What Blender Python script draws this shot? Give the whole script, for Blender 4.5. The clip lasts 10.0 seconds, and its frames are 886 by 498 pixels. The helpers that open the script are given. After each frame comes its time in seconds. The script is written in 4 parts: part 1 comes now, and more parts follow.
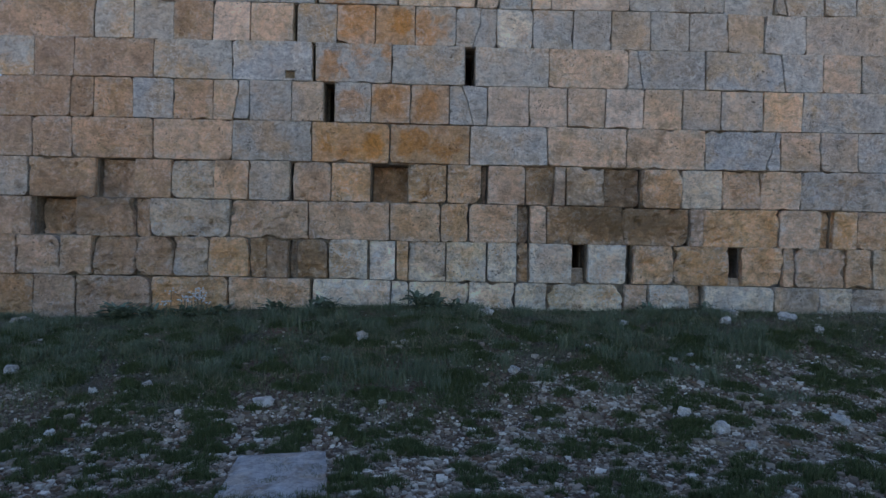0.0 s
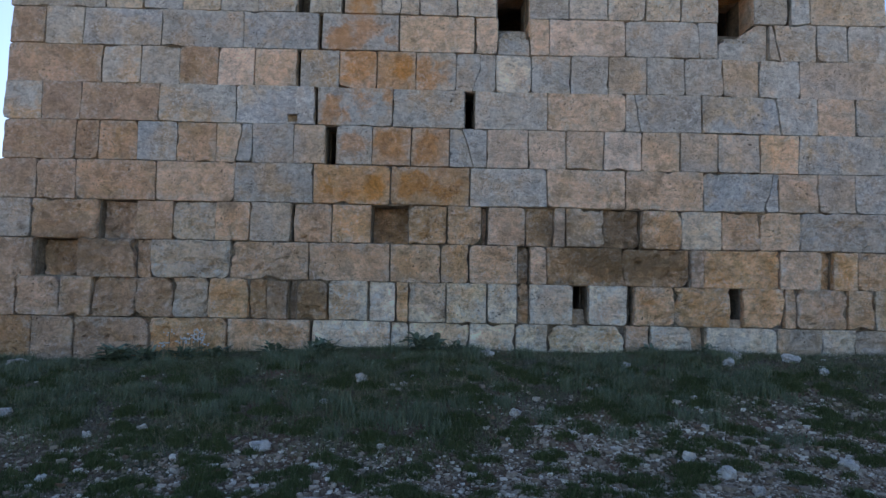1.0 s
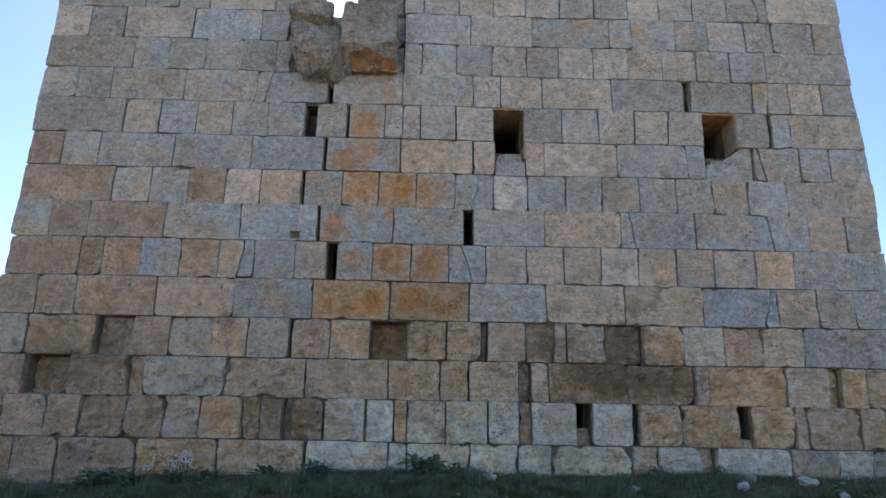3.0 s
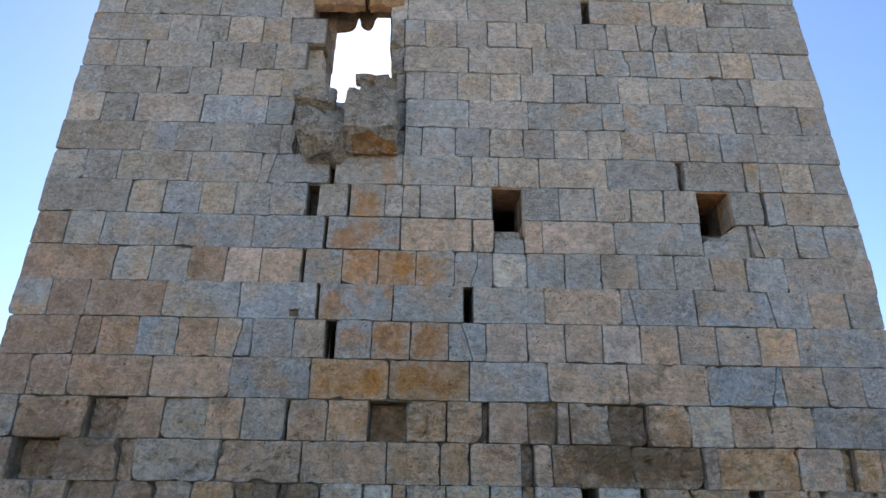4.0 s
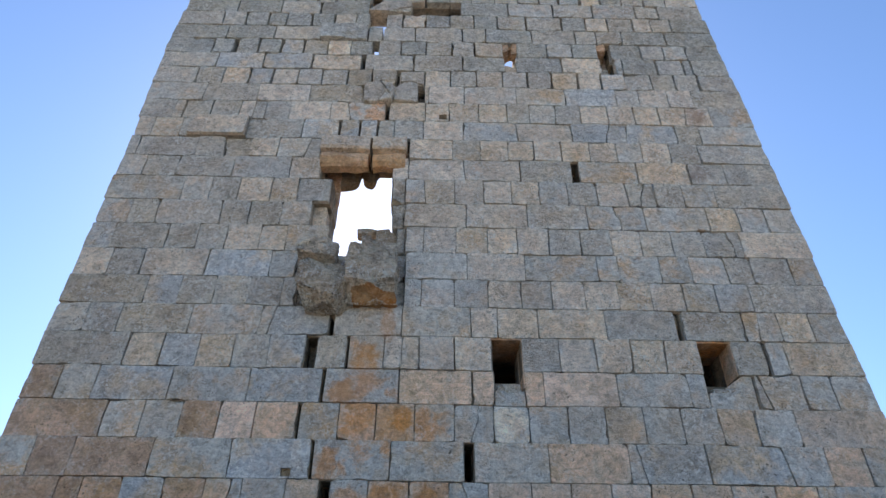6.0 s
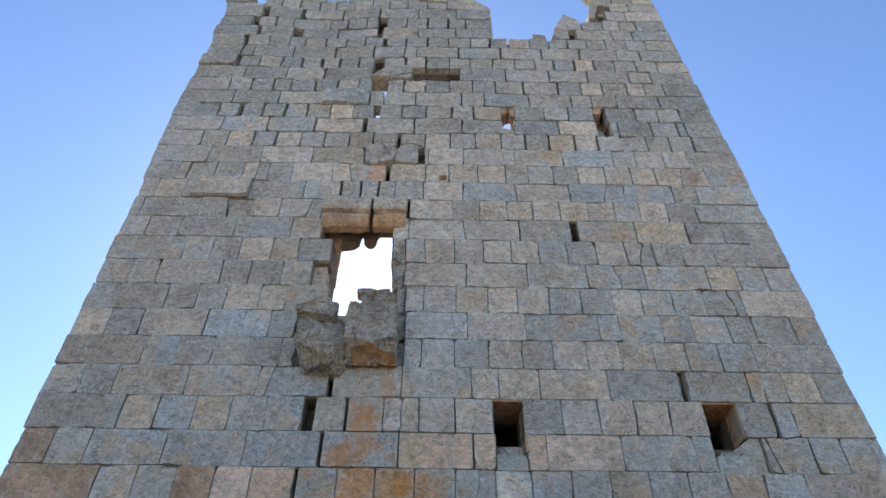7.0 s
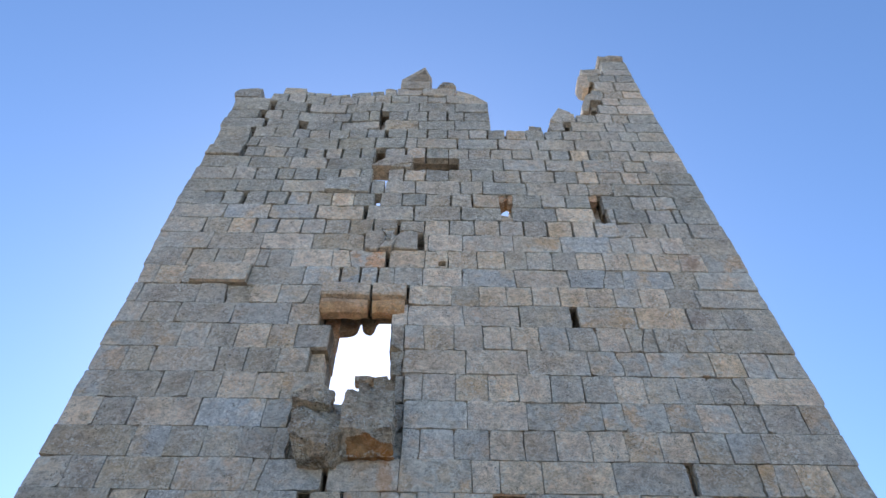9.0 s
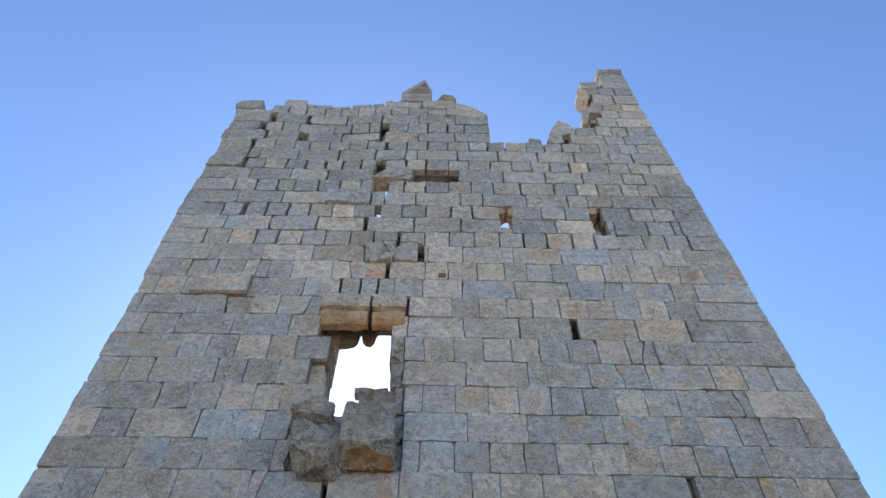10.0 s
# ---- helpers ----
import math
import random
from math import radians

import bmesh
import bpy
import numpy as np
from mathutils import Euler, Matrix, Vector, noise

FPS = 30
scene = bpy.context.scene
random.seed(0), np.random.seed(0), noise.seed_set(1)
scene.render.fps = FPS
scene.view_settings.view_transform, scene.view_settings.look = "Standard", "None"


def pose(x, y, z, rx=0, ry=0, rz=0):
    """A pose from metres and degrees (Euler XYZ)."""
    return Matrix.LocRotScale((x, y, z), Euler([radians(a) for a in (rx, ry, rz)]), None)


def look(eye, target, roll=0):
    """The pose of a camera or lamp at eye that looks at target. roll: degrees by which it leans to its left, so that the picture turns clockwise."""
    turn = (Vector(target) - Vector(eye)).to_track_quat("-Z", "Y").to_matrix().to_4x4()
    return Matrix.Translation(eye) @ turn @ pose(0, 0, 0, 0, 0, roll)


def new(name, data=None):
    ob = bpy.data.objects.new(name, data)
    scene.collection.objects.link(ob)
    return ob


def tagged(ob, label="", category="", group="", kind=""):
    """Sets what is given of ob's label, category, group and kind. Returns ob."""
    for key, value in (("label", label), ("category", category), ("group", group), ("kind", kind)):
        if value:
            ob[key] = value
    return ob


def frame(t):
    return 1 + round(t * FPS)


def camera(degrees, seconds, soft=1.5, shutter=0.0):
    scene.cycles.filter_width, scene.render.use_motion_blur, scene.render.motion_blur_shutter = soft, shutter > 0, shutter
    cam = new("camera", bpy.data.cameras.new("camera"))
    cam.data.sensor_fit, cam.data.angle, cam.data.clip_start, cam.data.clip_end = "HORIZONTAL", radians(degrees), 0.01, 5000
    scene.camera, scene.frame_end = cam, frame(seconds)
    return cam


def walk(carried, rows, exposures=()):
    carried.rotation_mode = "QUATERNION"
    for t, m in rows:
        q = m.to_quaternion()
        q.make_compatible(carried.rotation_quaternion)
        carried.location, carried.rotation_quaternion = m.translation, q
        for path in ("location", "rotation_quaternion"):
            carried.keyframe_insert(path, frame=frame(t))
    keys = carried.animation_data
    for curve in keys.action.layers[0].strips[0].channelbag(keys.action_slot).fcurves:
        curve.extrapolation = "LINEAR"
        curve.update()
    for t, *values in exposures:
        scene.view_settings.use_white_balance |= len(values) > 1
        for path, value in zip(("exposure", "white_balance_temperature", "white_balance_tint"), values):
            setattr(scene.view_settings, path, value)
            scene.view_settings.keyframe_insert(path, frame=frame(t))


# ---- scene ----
cam = camera(70.2, 10.0)
PATH = [
    (0, (-0.082, -0.015, 1.612), (-0.051, 1.984, 1.613), 1.1),
    (0.5, (-0.084, -0.016, 1.606), (-0.054, 1.983, 1.666), 1.1),
    (1, (-0.074, -0.011, 1.605), (-0.048, 1.985, 1.738), 1.1),
    (1.5, (-0.082, -0.016, 1.598), (-0.056, 1.972, 1.808), 1.1),
    (2, (-0.079, 0.005, 1.571), (-0.054, 1.982, 1.873), 1.1),
    (2.5, (-0.088, 0.005, 1.566), (-0.063, 1.965, 1.962), 1.1),
    (4, (-0.088, 0.017, 1.537), (-0.068, 1.875, 2.279), 0.9),
    (4.5, (-0.103, 0.036, 1.508), (-0.082, 1.841, 2.37), 0.7),
    (5, (-0.095, 0.05, 1.508), (-0.077, 1.798, 2.48), 0.7),
    (5.5, (-0.069, 0.018, 1.513), (-0.058, 1.707, 2.586), 0.8),
    (6, (-0.078, 0.011, 1.524), (-0.066, 1.64, 2.685), 0.7),
    (7.5, (-0.073, 0.004, 1.526), (-0.066, 1.461, 2.897), 0.6),
    (8, (-0.077, 0.035, 1.529), (-0.069, 1.437, 2.955), 0.6),
    (8.5, (-0.07, 0.047, 1.538), (-0.063, 1.404, 3.007), 0.6),
    (9, (-0.051, 0.046, 1.531), (-0.048, 1.365, 3.035), 0.7),
    (9.5, (-0.06, 0.036, 1.533), (-0.056, 1.333, 3.055), 0.6),
    (10, (-0.083, 0.034, 1.522), (-0.076, 1.325, 3.049), 0.7),
]
EXPOSURES = [(0.0, 0.86, 6800, 17), (1.0, 0.89, 6750, 16), (2.5, 0.88, 6600, 14), (4.5, 0.91, 6420, 12), (6.0, 0.93, 6300, 11), (8.0, 0.95, 6120, 10), (10.0, 0.95, 6050, 10)]
SKY = 0.12
walk(cam, [(t, look(eye, target, roll)) for t, eye, target, roll in PATH],
     exposures=EXPOSURES)

# ---- sky and sun: low sun behind the tower, the front in open shade ----
SUN_EL, SUN_AZ = radians(37), radians(-7)
world = bpy.data.worlds.new("sky")
scene.world = world
world.use_nodes = True
wn = world.node_tree
sky = wn.nodes.new("ShaderNodeTexSky")
sky.sky_type, sky.sun_disc = "NISHITA", False
sky.sun_elevation, sky.sun_rotation = SUN_EL, SUN_AZ
sky.air_density, sky.dust_density, sky.ozone_density = 1.0, 0.4, 5.6
bg = wn.nodes["Background"]
bg.inputs["Strength"].default_value = SKY
wn.links.new(sky.outputs[0], bg.inputs["Color"])
sun = new("sun", bpy.data.lights.new("sun", "SUN"))
sun.data.energy, sun.data.angle, sun.data.color = 5.0, radians(0.55), (1.0, 0.93, 0.82)
to_sun = Vector((math.sin(SUN_AZ) * math.cos(SUN_EL), math.cos(SUN_AZ) * math.cos(SUN_EL), math.sin(SUN_EL)))
sun.matrix_world = look(to_sun * 60, (0, 0, 0))


# ---- materials ----
def ramp(nt, src, stops):
    r = nt.nodes.new("ShaderNodeValToRGB")
    el = r.color_ramp.elements
    while len(el) < len(stops):
        el.new(0.5)
    for e, (p, c) in zip(el, stops):
        e.position, e.color = p, (c, c, c, 1) if isinstance(c, (int, float)) else (*c, 1)
    nt.links.new(src, r.inputs[0])
    return r.outputs[0]


def mixc(nt, fac, a, b, mode="MIX"):
    m = nt.nodes.new("ShaderNodeMix")
    m.data_type, m.blend_type = "RGBA", mode
    for i, v in ((0, fac), (6, a), (7, b)):
        if isinstance(v, bpy.types.NodeSocket):
            nt.links.new(v, m.inputs[i])
        else:
            m.inputs[i].default_value = v if i == 0 else (*v, 1)
    return m.outputs[2]


def calc(nt, op, a, b=0.0):
    m = nt.nodes.new("ShaderNodeMath")
    m.operation = op
    for i, v in ((0, a), (1, b)):
        if isinstance(v, bpy.types.NodeSocket):
            nt.links.new(v, m.inputs[i])
        else:
            m.inputs[i].default_value = v
    return m.outputs[0]


def nz(nt, vec, scale, detail=6.0, rough=0.6, dist=0.0):
    n = nt.nodes.new("ShaderNodeTexNoise")
    n.inputs["Scale"].default_value, n.inputs["Detail"].default_value = scale, detail
    n.inputs["Roughness"].default_value, n.inputs["Distortion"].default_value = rough, dist
    nt.links.new(vec, n.inputs["Vector"])
    return n.outputs["Fac"]


def shader(name, rough=0.9, spec=0.2):
    m = bpy.data.materials.new(name)
    m.use_nodes = True
    nt = m.node_tree
    b = nt.nodes["Principled BSDF"]
    b.inputs["Roughness"].default_value = rough
    b.inputs["Specular IOR Level"].default_value = spec
    return m, nt, b


def chance(nt):
    """A number from 0 to 1 that differs from piece to piece."""
    oi, ge = nt.nodes.new("ShaderNodeObjectInfo"), nt.nodes.new("ShaderNodeNewGeometry")
    s = calc(nt, "ADD", oi.outputs["Random"], ge.outputs["Random Per Island"])
    return calc(nt, "FRACT", s)


def shifted(nt, rnd):
    tc = nt.nodes.new("ShaderNodeTexCoord")
    cb = nt.nodes.new("ShaderNodeCombineXYZ")
    for i, k in enumerate((31.0, 17.0, 53.0)):
        nt.links.new(calc(nt, "MULTIPLY", rnd, k), cb.inputs[i])
    va = nt.nodes.new("ShaderNodeVectorMath")
    nt.links.new(tc.outputs["Object"], va.inputs[0])
    nt.links.new(cb.outputs[0], va.inputs[1])
    return va.outputs[0], tc.outputs["Object"]


def spread(nt, vec, amount, scale):
    """The vector pushed about by noise, for patches with ragged outlines."""
    n = nt.nodes.new("ShaderNodeTexNoise")
    n.inputs["Scale"].default_value, n.inputs["Detail"].default_value = scale, 4
    nt.links.new(vec, n.inputs["Vector"])
    m = nt.nodes.new("ShaderNodeVectorMath")
    m.operation = "MULTIPLY_ADD"
    nt.links.new(n.outputs["Color"], m.inputs[0])
    m.inputs[1].default_value = (amount, amount, amount)
    nt.links.new(vec, m.inputs[2])
    return m.outputs[0]


def cells(nt, vec, scale, feature="F1"):
    v = nt.nodes.new("ShaderNodeTexVoronoi")
    v.feature = feature
    v.inputs["Scale"].default_value = scale
    nt.links.new(vec, v.inputs["Vector"])
    return v.outputs["Distance"]


def stretched(nt, vec, sx, sy, sz):
    m = nt.nodes.new("ShaderNodeVectorMath")
    m.operation = "MULTIPLY"
    nt.links.new(vec, m.inputs[0])
    m.inputs[1].default_value = (sx, sy, sz)
    return m.outputs[0]


def stone(name, fresh, patina, lo=0.42, hi=0.6, ochre=0.0, white=0.25, dirt=0.35, grey=0.4, rugged=1.0, warm=1.0, blot=1.9):
    """Weathered limestone: a fresh tint and a patina over it, ochre stains, bedding, pale lichen, dirt and pits."""
    m, nt, b = shader(name)
    rnd = chance(nt)
    v, plain = shifted(nt, rnd)
    rag = spread(nt, v, 0.25, 5.0)
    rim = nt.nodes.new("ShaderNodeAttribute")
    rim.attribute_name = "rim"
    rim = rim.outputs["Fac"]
    col = mixc(nt, ramp(nt, nz(nt, rag, blot, 6, 0.6), [(lo - 0.03, 0.0), (hi + 0.03, 1.0)]), fresh, patina)
    col = mixc(nt, ramp(nt, nz(nt, spread(nt, plain, 0.3, 4.0), 0.9, 5, 0.6), [(0.5, 0.0), (0.62, 0.35 * warm)]), col, (0.52, 0.36, 0.21))
    col = mixc(nt, ramp(nt, nz(nt, rag, 3.1, 6, 0.62), [(0.52, 0.0), (0.6, 0.4 * warm)]), col, (0.52, 0.38, 0.24))
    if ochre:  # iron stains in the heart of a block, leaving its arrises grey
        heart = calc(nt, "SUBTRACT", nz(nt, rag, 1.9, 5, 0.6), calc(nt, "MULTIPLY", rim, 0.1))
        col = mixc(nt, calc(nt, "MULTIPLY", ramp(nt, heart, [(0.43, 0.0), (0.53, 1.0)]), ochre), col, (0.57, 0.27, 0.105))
    col = mixc(nt, ramp(nt, nz(nt, plain, 0.9, 4, 0.6), [(0.4, 0.0), (0.7, dirt)]), col, (0.24, 0.19, 0.14))
    col = mixc(nt, ramp(nt, nz(nt, plain, 0.55, 5, 0.65), [(0.42, 0.0), (0.62, grey)]), col, (0.45, 0.41, 0.36))
    grime = ramp(nt, nz(nt, rag, 4.6, 7, 0.62), [(0.57, 0.0), (0.69, 0.4)])
    col = mixc(nt, grime, col, (0.23, 0.185, 0.145))
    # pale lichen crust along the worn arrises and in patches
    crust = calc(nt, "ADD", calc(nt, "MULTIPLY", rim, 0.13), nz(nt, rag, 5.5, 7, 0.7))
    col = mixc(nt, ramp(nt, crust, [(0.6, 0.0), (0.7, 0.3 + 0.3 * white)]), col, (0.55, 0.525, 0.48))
    mid, fine = nz(nt, rag, 8.5, 8, 0.7), nz(nt, v, 38, 6, 0.7)
    etch = nz(nt, stretched(nt, spread(nt, v, 0.12, 7.0), 5.0, 5.0, 24.0), 1.0, 7, 0.72)
    pock = nz(nt, rag, 22, 7, 0.75)
    col = mixc(nt, 1.0, col, ramp(nt, mid, [(0.34, 0.7), (0.5, 1.0), (0.66, 1.2)]), "MULTIPLY")
    col = mixc(nt, 1.0, col, ramp(nt, etch, [(0.32, 0.8), (0.46, 1.0), (0.66, 1.1)]), "MULTIPLY")
    col = mixc(nt, 1.0, col, ramp(nt, pock, [(0.31, 0.7), (0.43, 1.0), (0.68, 1.12)]), "MULTIPLY")
    worm = nz(nt, spread(nt, stretched(nt, v, 1.0, 1.0, 1.5), 0.1, 9.0), 15.0, 3, 0.55, 1.2)
    col = mixc(nt, 1.0, col, ramp(nt, worm, [(0.34, 0.84 - 0.14 * min(white, 1.0)), (0.45, 1.0), (0.62, 1.04 + 0.06 * white)]), "MULTIPLY")
    col = mixc(nt, 1.0, col, ramp(nt, fine, [(0.3, 0.9), (0.5, 1.0), (0.7, 1.1)]), "MULTIPLY")
    where = ramp(nt, nz(nt, v, 2.1, 4, 0.5), [(0.4, 0.0), (0.56, 1.0)])
    lich = calc(nt, "MULTIPLY", ramp(nt, nz(nt, rag, 17, 6, 0.68), [(0.55, 0.0), (0.61, 1.0)]), calc(nt, "MULTIPLY", where, white))
    col = mixc(nt, lich, col, (0.66, 0.64, 0.6))
    vein = ramp(nt, nz(nt, stretched(nt, spread(nt, v, 0.3, 6.0), 7.0, 7.0, 15.0), 1.0, 4, 0.6), [(0.455, 0.0), (0.49, 1.0), (0.525, 0.0)])
    col = mixc(nt, calc(nt, "MULTIPLY", vein, calc(nt, "MULTIPLY", where, 0.5 * white)), col, (0.64, 0.62, 0.59))
    dots = calc(nt, "MULTIPLY", ramp(nt, cells(nt, rag, 13), [(0.13, 1.0), (0.22, 0.0)]), ramp(nt, nz(nt, v, 4.1, 3, 0.5), [(0.55, 0.0), (0.6, 0.75 * white)]))
    col = mixc(nt, dots, col, (0.72, 0.7, 0.66))
    hurt = calc(nt, "MULTIPLY", ramp(nt, cells(nt, rag, 21), [(0.12, 1.0), (0.26, 0.0)]), ramp(nt, nz(nt, v, 2.7, 3, 0.5), [(0.6 - 0.05 * rugged, 0.0), (0.66 - 0.05 * rugged, 1.0)]))
    col = mixc(nt, calc(nt, "MULTIPLY", hurt, 0.8), col, (0.07, 0.055, 0.04))
    for cx, cz, rx, rz, much, tint in STAINS:
        far = nt.nodes.new("ShaderNodeVectorMath")
        far.operation = "MULTIPLY_ADD"
        nt.links.new(spread(nt, plain, 0.35, 3.0), far.inputs[0])
        far.inputs[1].default_value, far.inputs[2].default_value = (1 / rx, 0, 1 / rz), (-(cx + 0.17) / rx, 0, -(cz + 0.17) / rz)
        size = nt.nodes.new("ShaderNodeVectorMath")
        size.operation = "LENGTH"
        nt.links.new(far.outputs[0], size.inputs[0])
        blotch = calc(nt, "ADD", size.outputs["Value"], calc(nt, "MULTIPLY", calc(nt, "SUBTRACT", mid, 0.5), 1.6))
        col = mixc(nt, ramp(nt, blotch, [(0.35, 0.85 * much), (1.0, 0.0)]), col, tint)
    tone = calc(nt, "ADD", 0.9, calc(nt, "MULTIPLY", calc(nt, "FRACT", calc(nt, "MULTIPLY", rnd, 7.3)), 0.2))
    hv = nt.nodes.new("ShaderNodeHueSaturation")
    nt.links.new(tone, hv.inputs["Value"])
    nt.links.new(calc(nt, "ADD", 0.9, calc(nt, "MULTIPLY", calc(nt, "FRACT", calc(nt, "MULTIPLY", rnd, 13.7)), 0.3)), hv.inputs["Saturation"])
    col = mixc(nt, 1.0, col, (1.14, 1.12, 1.075), "MULTIPLY")
    nt.links.new(col, hv.inputs["Color"])
    nt.links.new(hv.outputs[0], b.inputs["Base Color"])
    h = calc(nt, "ADD", calc(nt, "MULTIPLY", mid, 0.7), calc(nt, "MULTIPLY", fine, 0.3))
    h = calc(nt, "ADD", calc(nt, "ADD", h, calc(nt, "MULTIPLY", worm, 0.6)), calc(nt, "ADD", calc(nt, "MULTIPLY", etch, 0.55), calc(nt, "MULTIPLY", pock, 0.6)))
    h = calc(nt, "SUBTRACT", calc(nt, "SUBTRACT", h, calc(nt, "MULTIPLY", hurt, 0.45)), calc(nt, "MULTIPLY", grime, 0.25))
    bump = nt.nodes.new("ShaderNodeBump")
    bump.inputs["Strength"].default_value, bump.inputs["Distance"].default_value = 0.8, 0.05 * rugged
    nt.links.new(h, bump.inputs["Height"])
    nt.links.new(bump.outputs[0], b.inputs["Normal"])
    return m


# damp brown stains on the lower wall and rust streaks under the console: centre, half size, depth and tint
DAMP, RUST, SCAR = (0.2, 0.14, 0.09), (0.58, 0.28, 0.1), (0.3, 0.2, 0.15)
STAINS = ((2.5, 2.1, 1.3, 0.36, 0.8, DAMP), (3.0, 1.95, 0.7, 0.3, 0.6, DAMP), (1.6, 2.45, 0.5, 0.3, 0.6, DAMP), (2.5, 2.55, 0.45, 0.35, 0.7, DAMP), (2.95, 3.25, 0.1, 0.35, 0.5, DAMP), (2.6, 3.0, 0.25, 0.12, 0.4, DAMP),
          (-4.9, 2.15, 1.0, 0.55, 0.45, DAMP), (-2.0, 1.5, 0.7, 0.4, 0.5, DAMP), (-0.7, 2.5, 0.5, 0.3, 0.4, DAMP), (-2.9, 2.75, 0.2, 0.2, 0.6, DAMP),
          (-0.82, 6.15, 0.12, 0.4, 0.5, RUST), (-1.15, 5.5, 0.25, 0.35, 0.6, RUST), (-1.4, 5.1, 0.25, 0.2, 0.6, RUST),
          (4.92, 10.85, 0.3, 0.35, 0.75, SCAR), (4.6, 9.35, 0.3, 0.22, 0.5, SCAR))
TAN, GREY, BLUE = (0.66, 0.47, 0.325), (0.47, 0.455, 0.425), (0.42, 0.425, 0.425)
MAT = {
    "n": stone("limestone_grey_tan", TAN, (0.46, 0.42, 0.375), 0.45, 0.54, 0.14),
    "t": stone("limestone_tan", (0.78, 0.56, 0.415), (0.58, 0.52, 0.44), 0.53, 0.62, 0.2, 0.25, 0.25, 0.3),
    "e": stone("limestone_earthy", (0.78, 0.535, 0.36), (0.59, 0.4, 0.27), 0.49, 0.6, 0.3, 0.4, 0.2, 0.0, 1.3, blot=2.6),
    "g": stone("limestone_grey", GREY, (0.58, 0.445, 0.325), 0.52, 0.6, 0.12, 0.6, 0.3),
    "b": stone("limestone_blue_grey", BLUE, (0.58, 0.47, 0.35), 0.53, 0.61, 0.08, 0.9, 0.25, warm=0.5),
    "o": stone("limestone_ochre", (0.58, 0.36, 0.225), (0.53, 0.43, 0.33), 0.5, 0.6, 0.85, 0.2, 0.2, 0.1),
    "m": stone("limestone_ochre_grey", GREY, (0.58, 0.435, 0.31), 0.46, 0.56, 0.8, 0.35, 0.3, 0.2),
    "w": stone("limestone_pale", (0.9, 0.765, 0.585), (0.7, 0.62, 0.52), 0.49, 0.57, 0.35, 0.9, 0.2, 0.0, 1.2, blot=3.4),
    "y": stone("limestone_sooty_grey", (0.45, 0.42, 0.36), (0.36, 0.365, 0.345), 0.42, 0.54, 0.06, 0.9, 0.3, 0.2, 1.8, 0.4),
    "f": stone("limestone_brown_grey", (0.62, 0.42, 0.295), (0.47, 0.345, 0.26), 0.46, 0.55, 0.2, 0.3, 0.3, 0.08, 1.5),
    "u": stone("limestone_weathered_grey", (0.585, 0.505, 0.41), (0.45, 0.44, 0.405), 0.43, 0.56, 0.14, 0.9, 0.3, 0.3, 1.6, 0.6),
    "x": stone("limestone_faded_tan", (0.715, 0.59, 0.465), (0.56, 0.525, 0.465), 0.5, 0.63, 0.2, 0.8, 0.18, 0.2, 1.4, 0.8),
    "k": stone("limestone_dark_lichen", (0.58, 0.52, 0.43), (0.33, 0.31, 0.275), 0.46, 0.56, 0.15, 1.3, 0.2, 0.0, 3.0, 0.4, 3.6),
    "d": stone("limestone_brown", (0.63, 0.42, 0.28), (0.4, 0.27, 0.18), 0.46, 0.54, 0.2, 0.4, 0.45, 0.0, 1.4, blot=3.2),
}
OCHRE_TAN = stone("limestone_ochre_tan", (0.64, 0.42, 0.25), (0.56, 0.44, 0.32), 0.46, 0.58, 0.4, 0.3, 0.2, 0.0)
SCORCHED = stone("iron_stained_underside", (0.33, 0.16, 0.07), (0.19, 0.115, 0.065), 0.44, 0.58, 0.0, 0.1, 0.2, 0.0, 1.6)
# limestone with the shade of the window head put into its colour
DARK = stone("shaded_limestone", (0.17, 0.135, 0.1), (0.1, 0.085, 0.068), 0.4, 0.6, 0.0, 0.1)
# mortar and rubble, coloured near black so gaps look deep in shade
CORE = stone("shaded_rubble_mortar", (0.15, 0.125, 0.095), (0.1, 0.08, 0.06), 0.4, 0.6, 0.0, 0.1)
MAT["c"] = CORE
SLAB = stone("sunken_slab", (0.46, 0.47, 0.49), (0.3, 0.24, 0.19), 0.53, 0.62, 0.0, 0.5, 0.1, 0.2, blot=3.0)
ROCK = stone("field_stone", (0.6, 0.57, 0.53), (0.45, 0.44, 0.43), 0.42, 0.6, 0.0, 0.5, 0.1, 0.0)


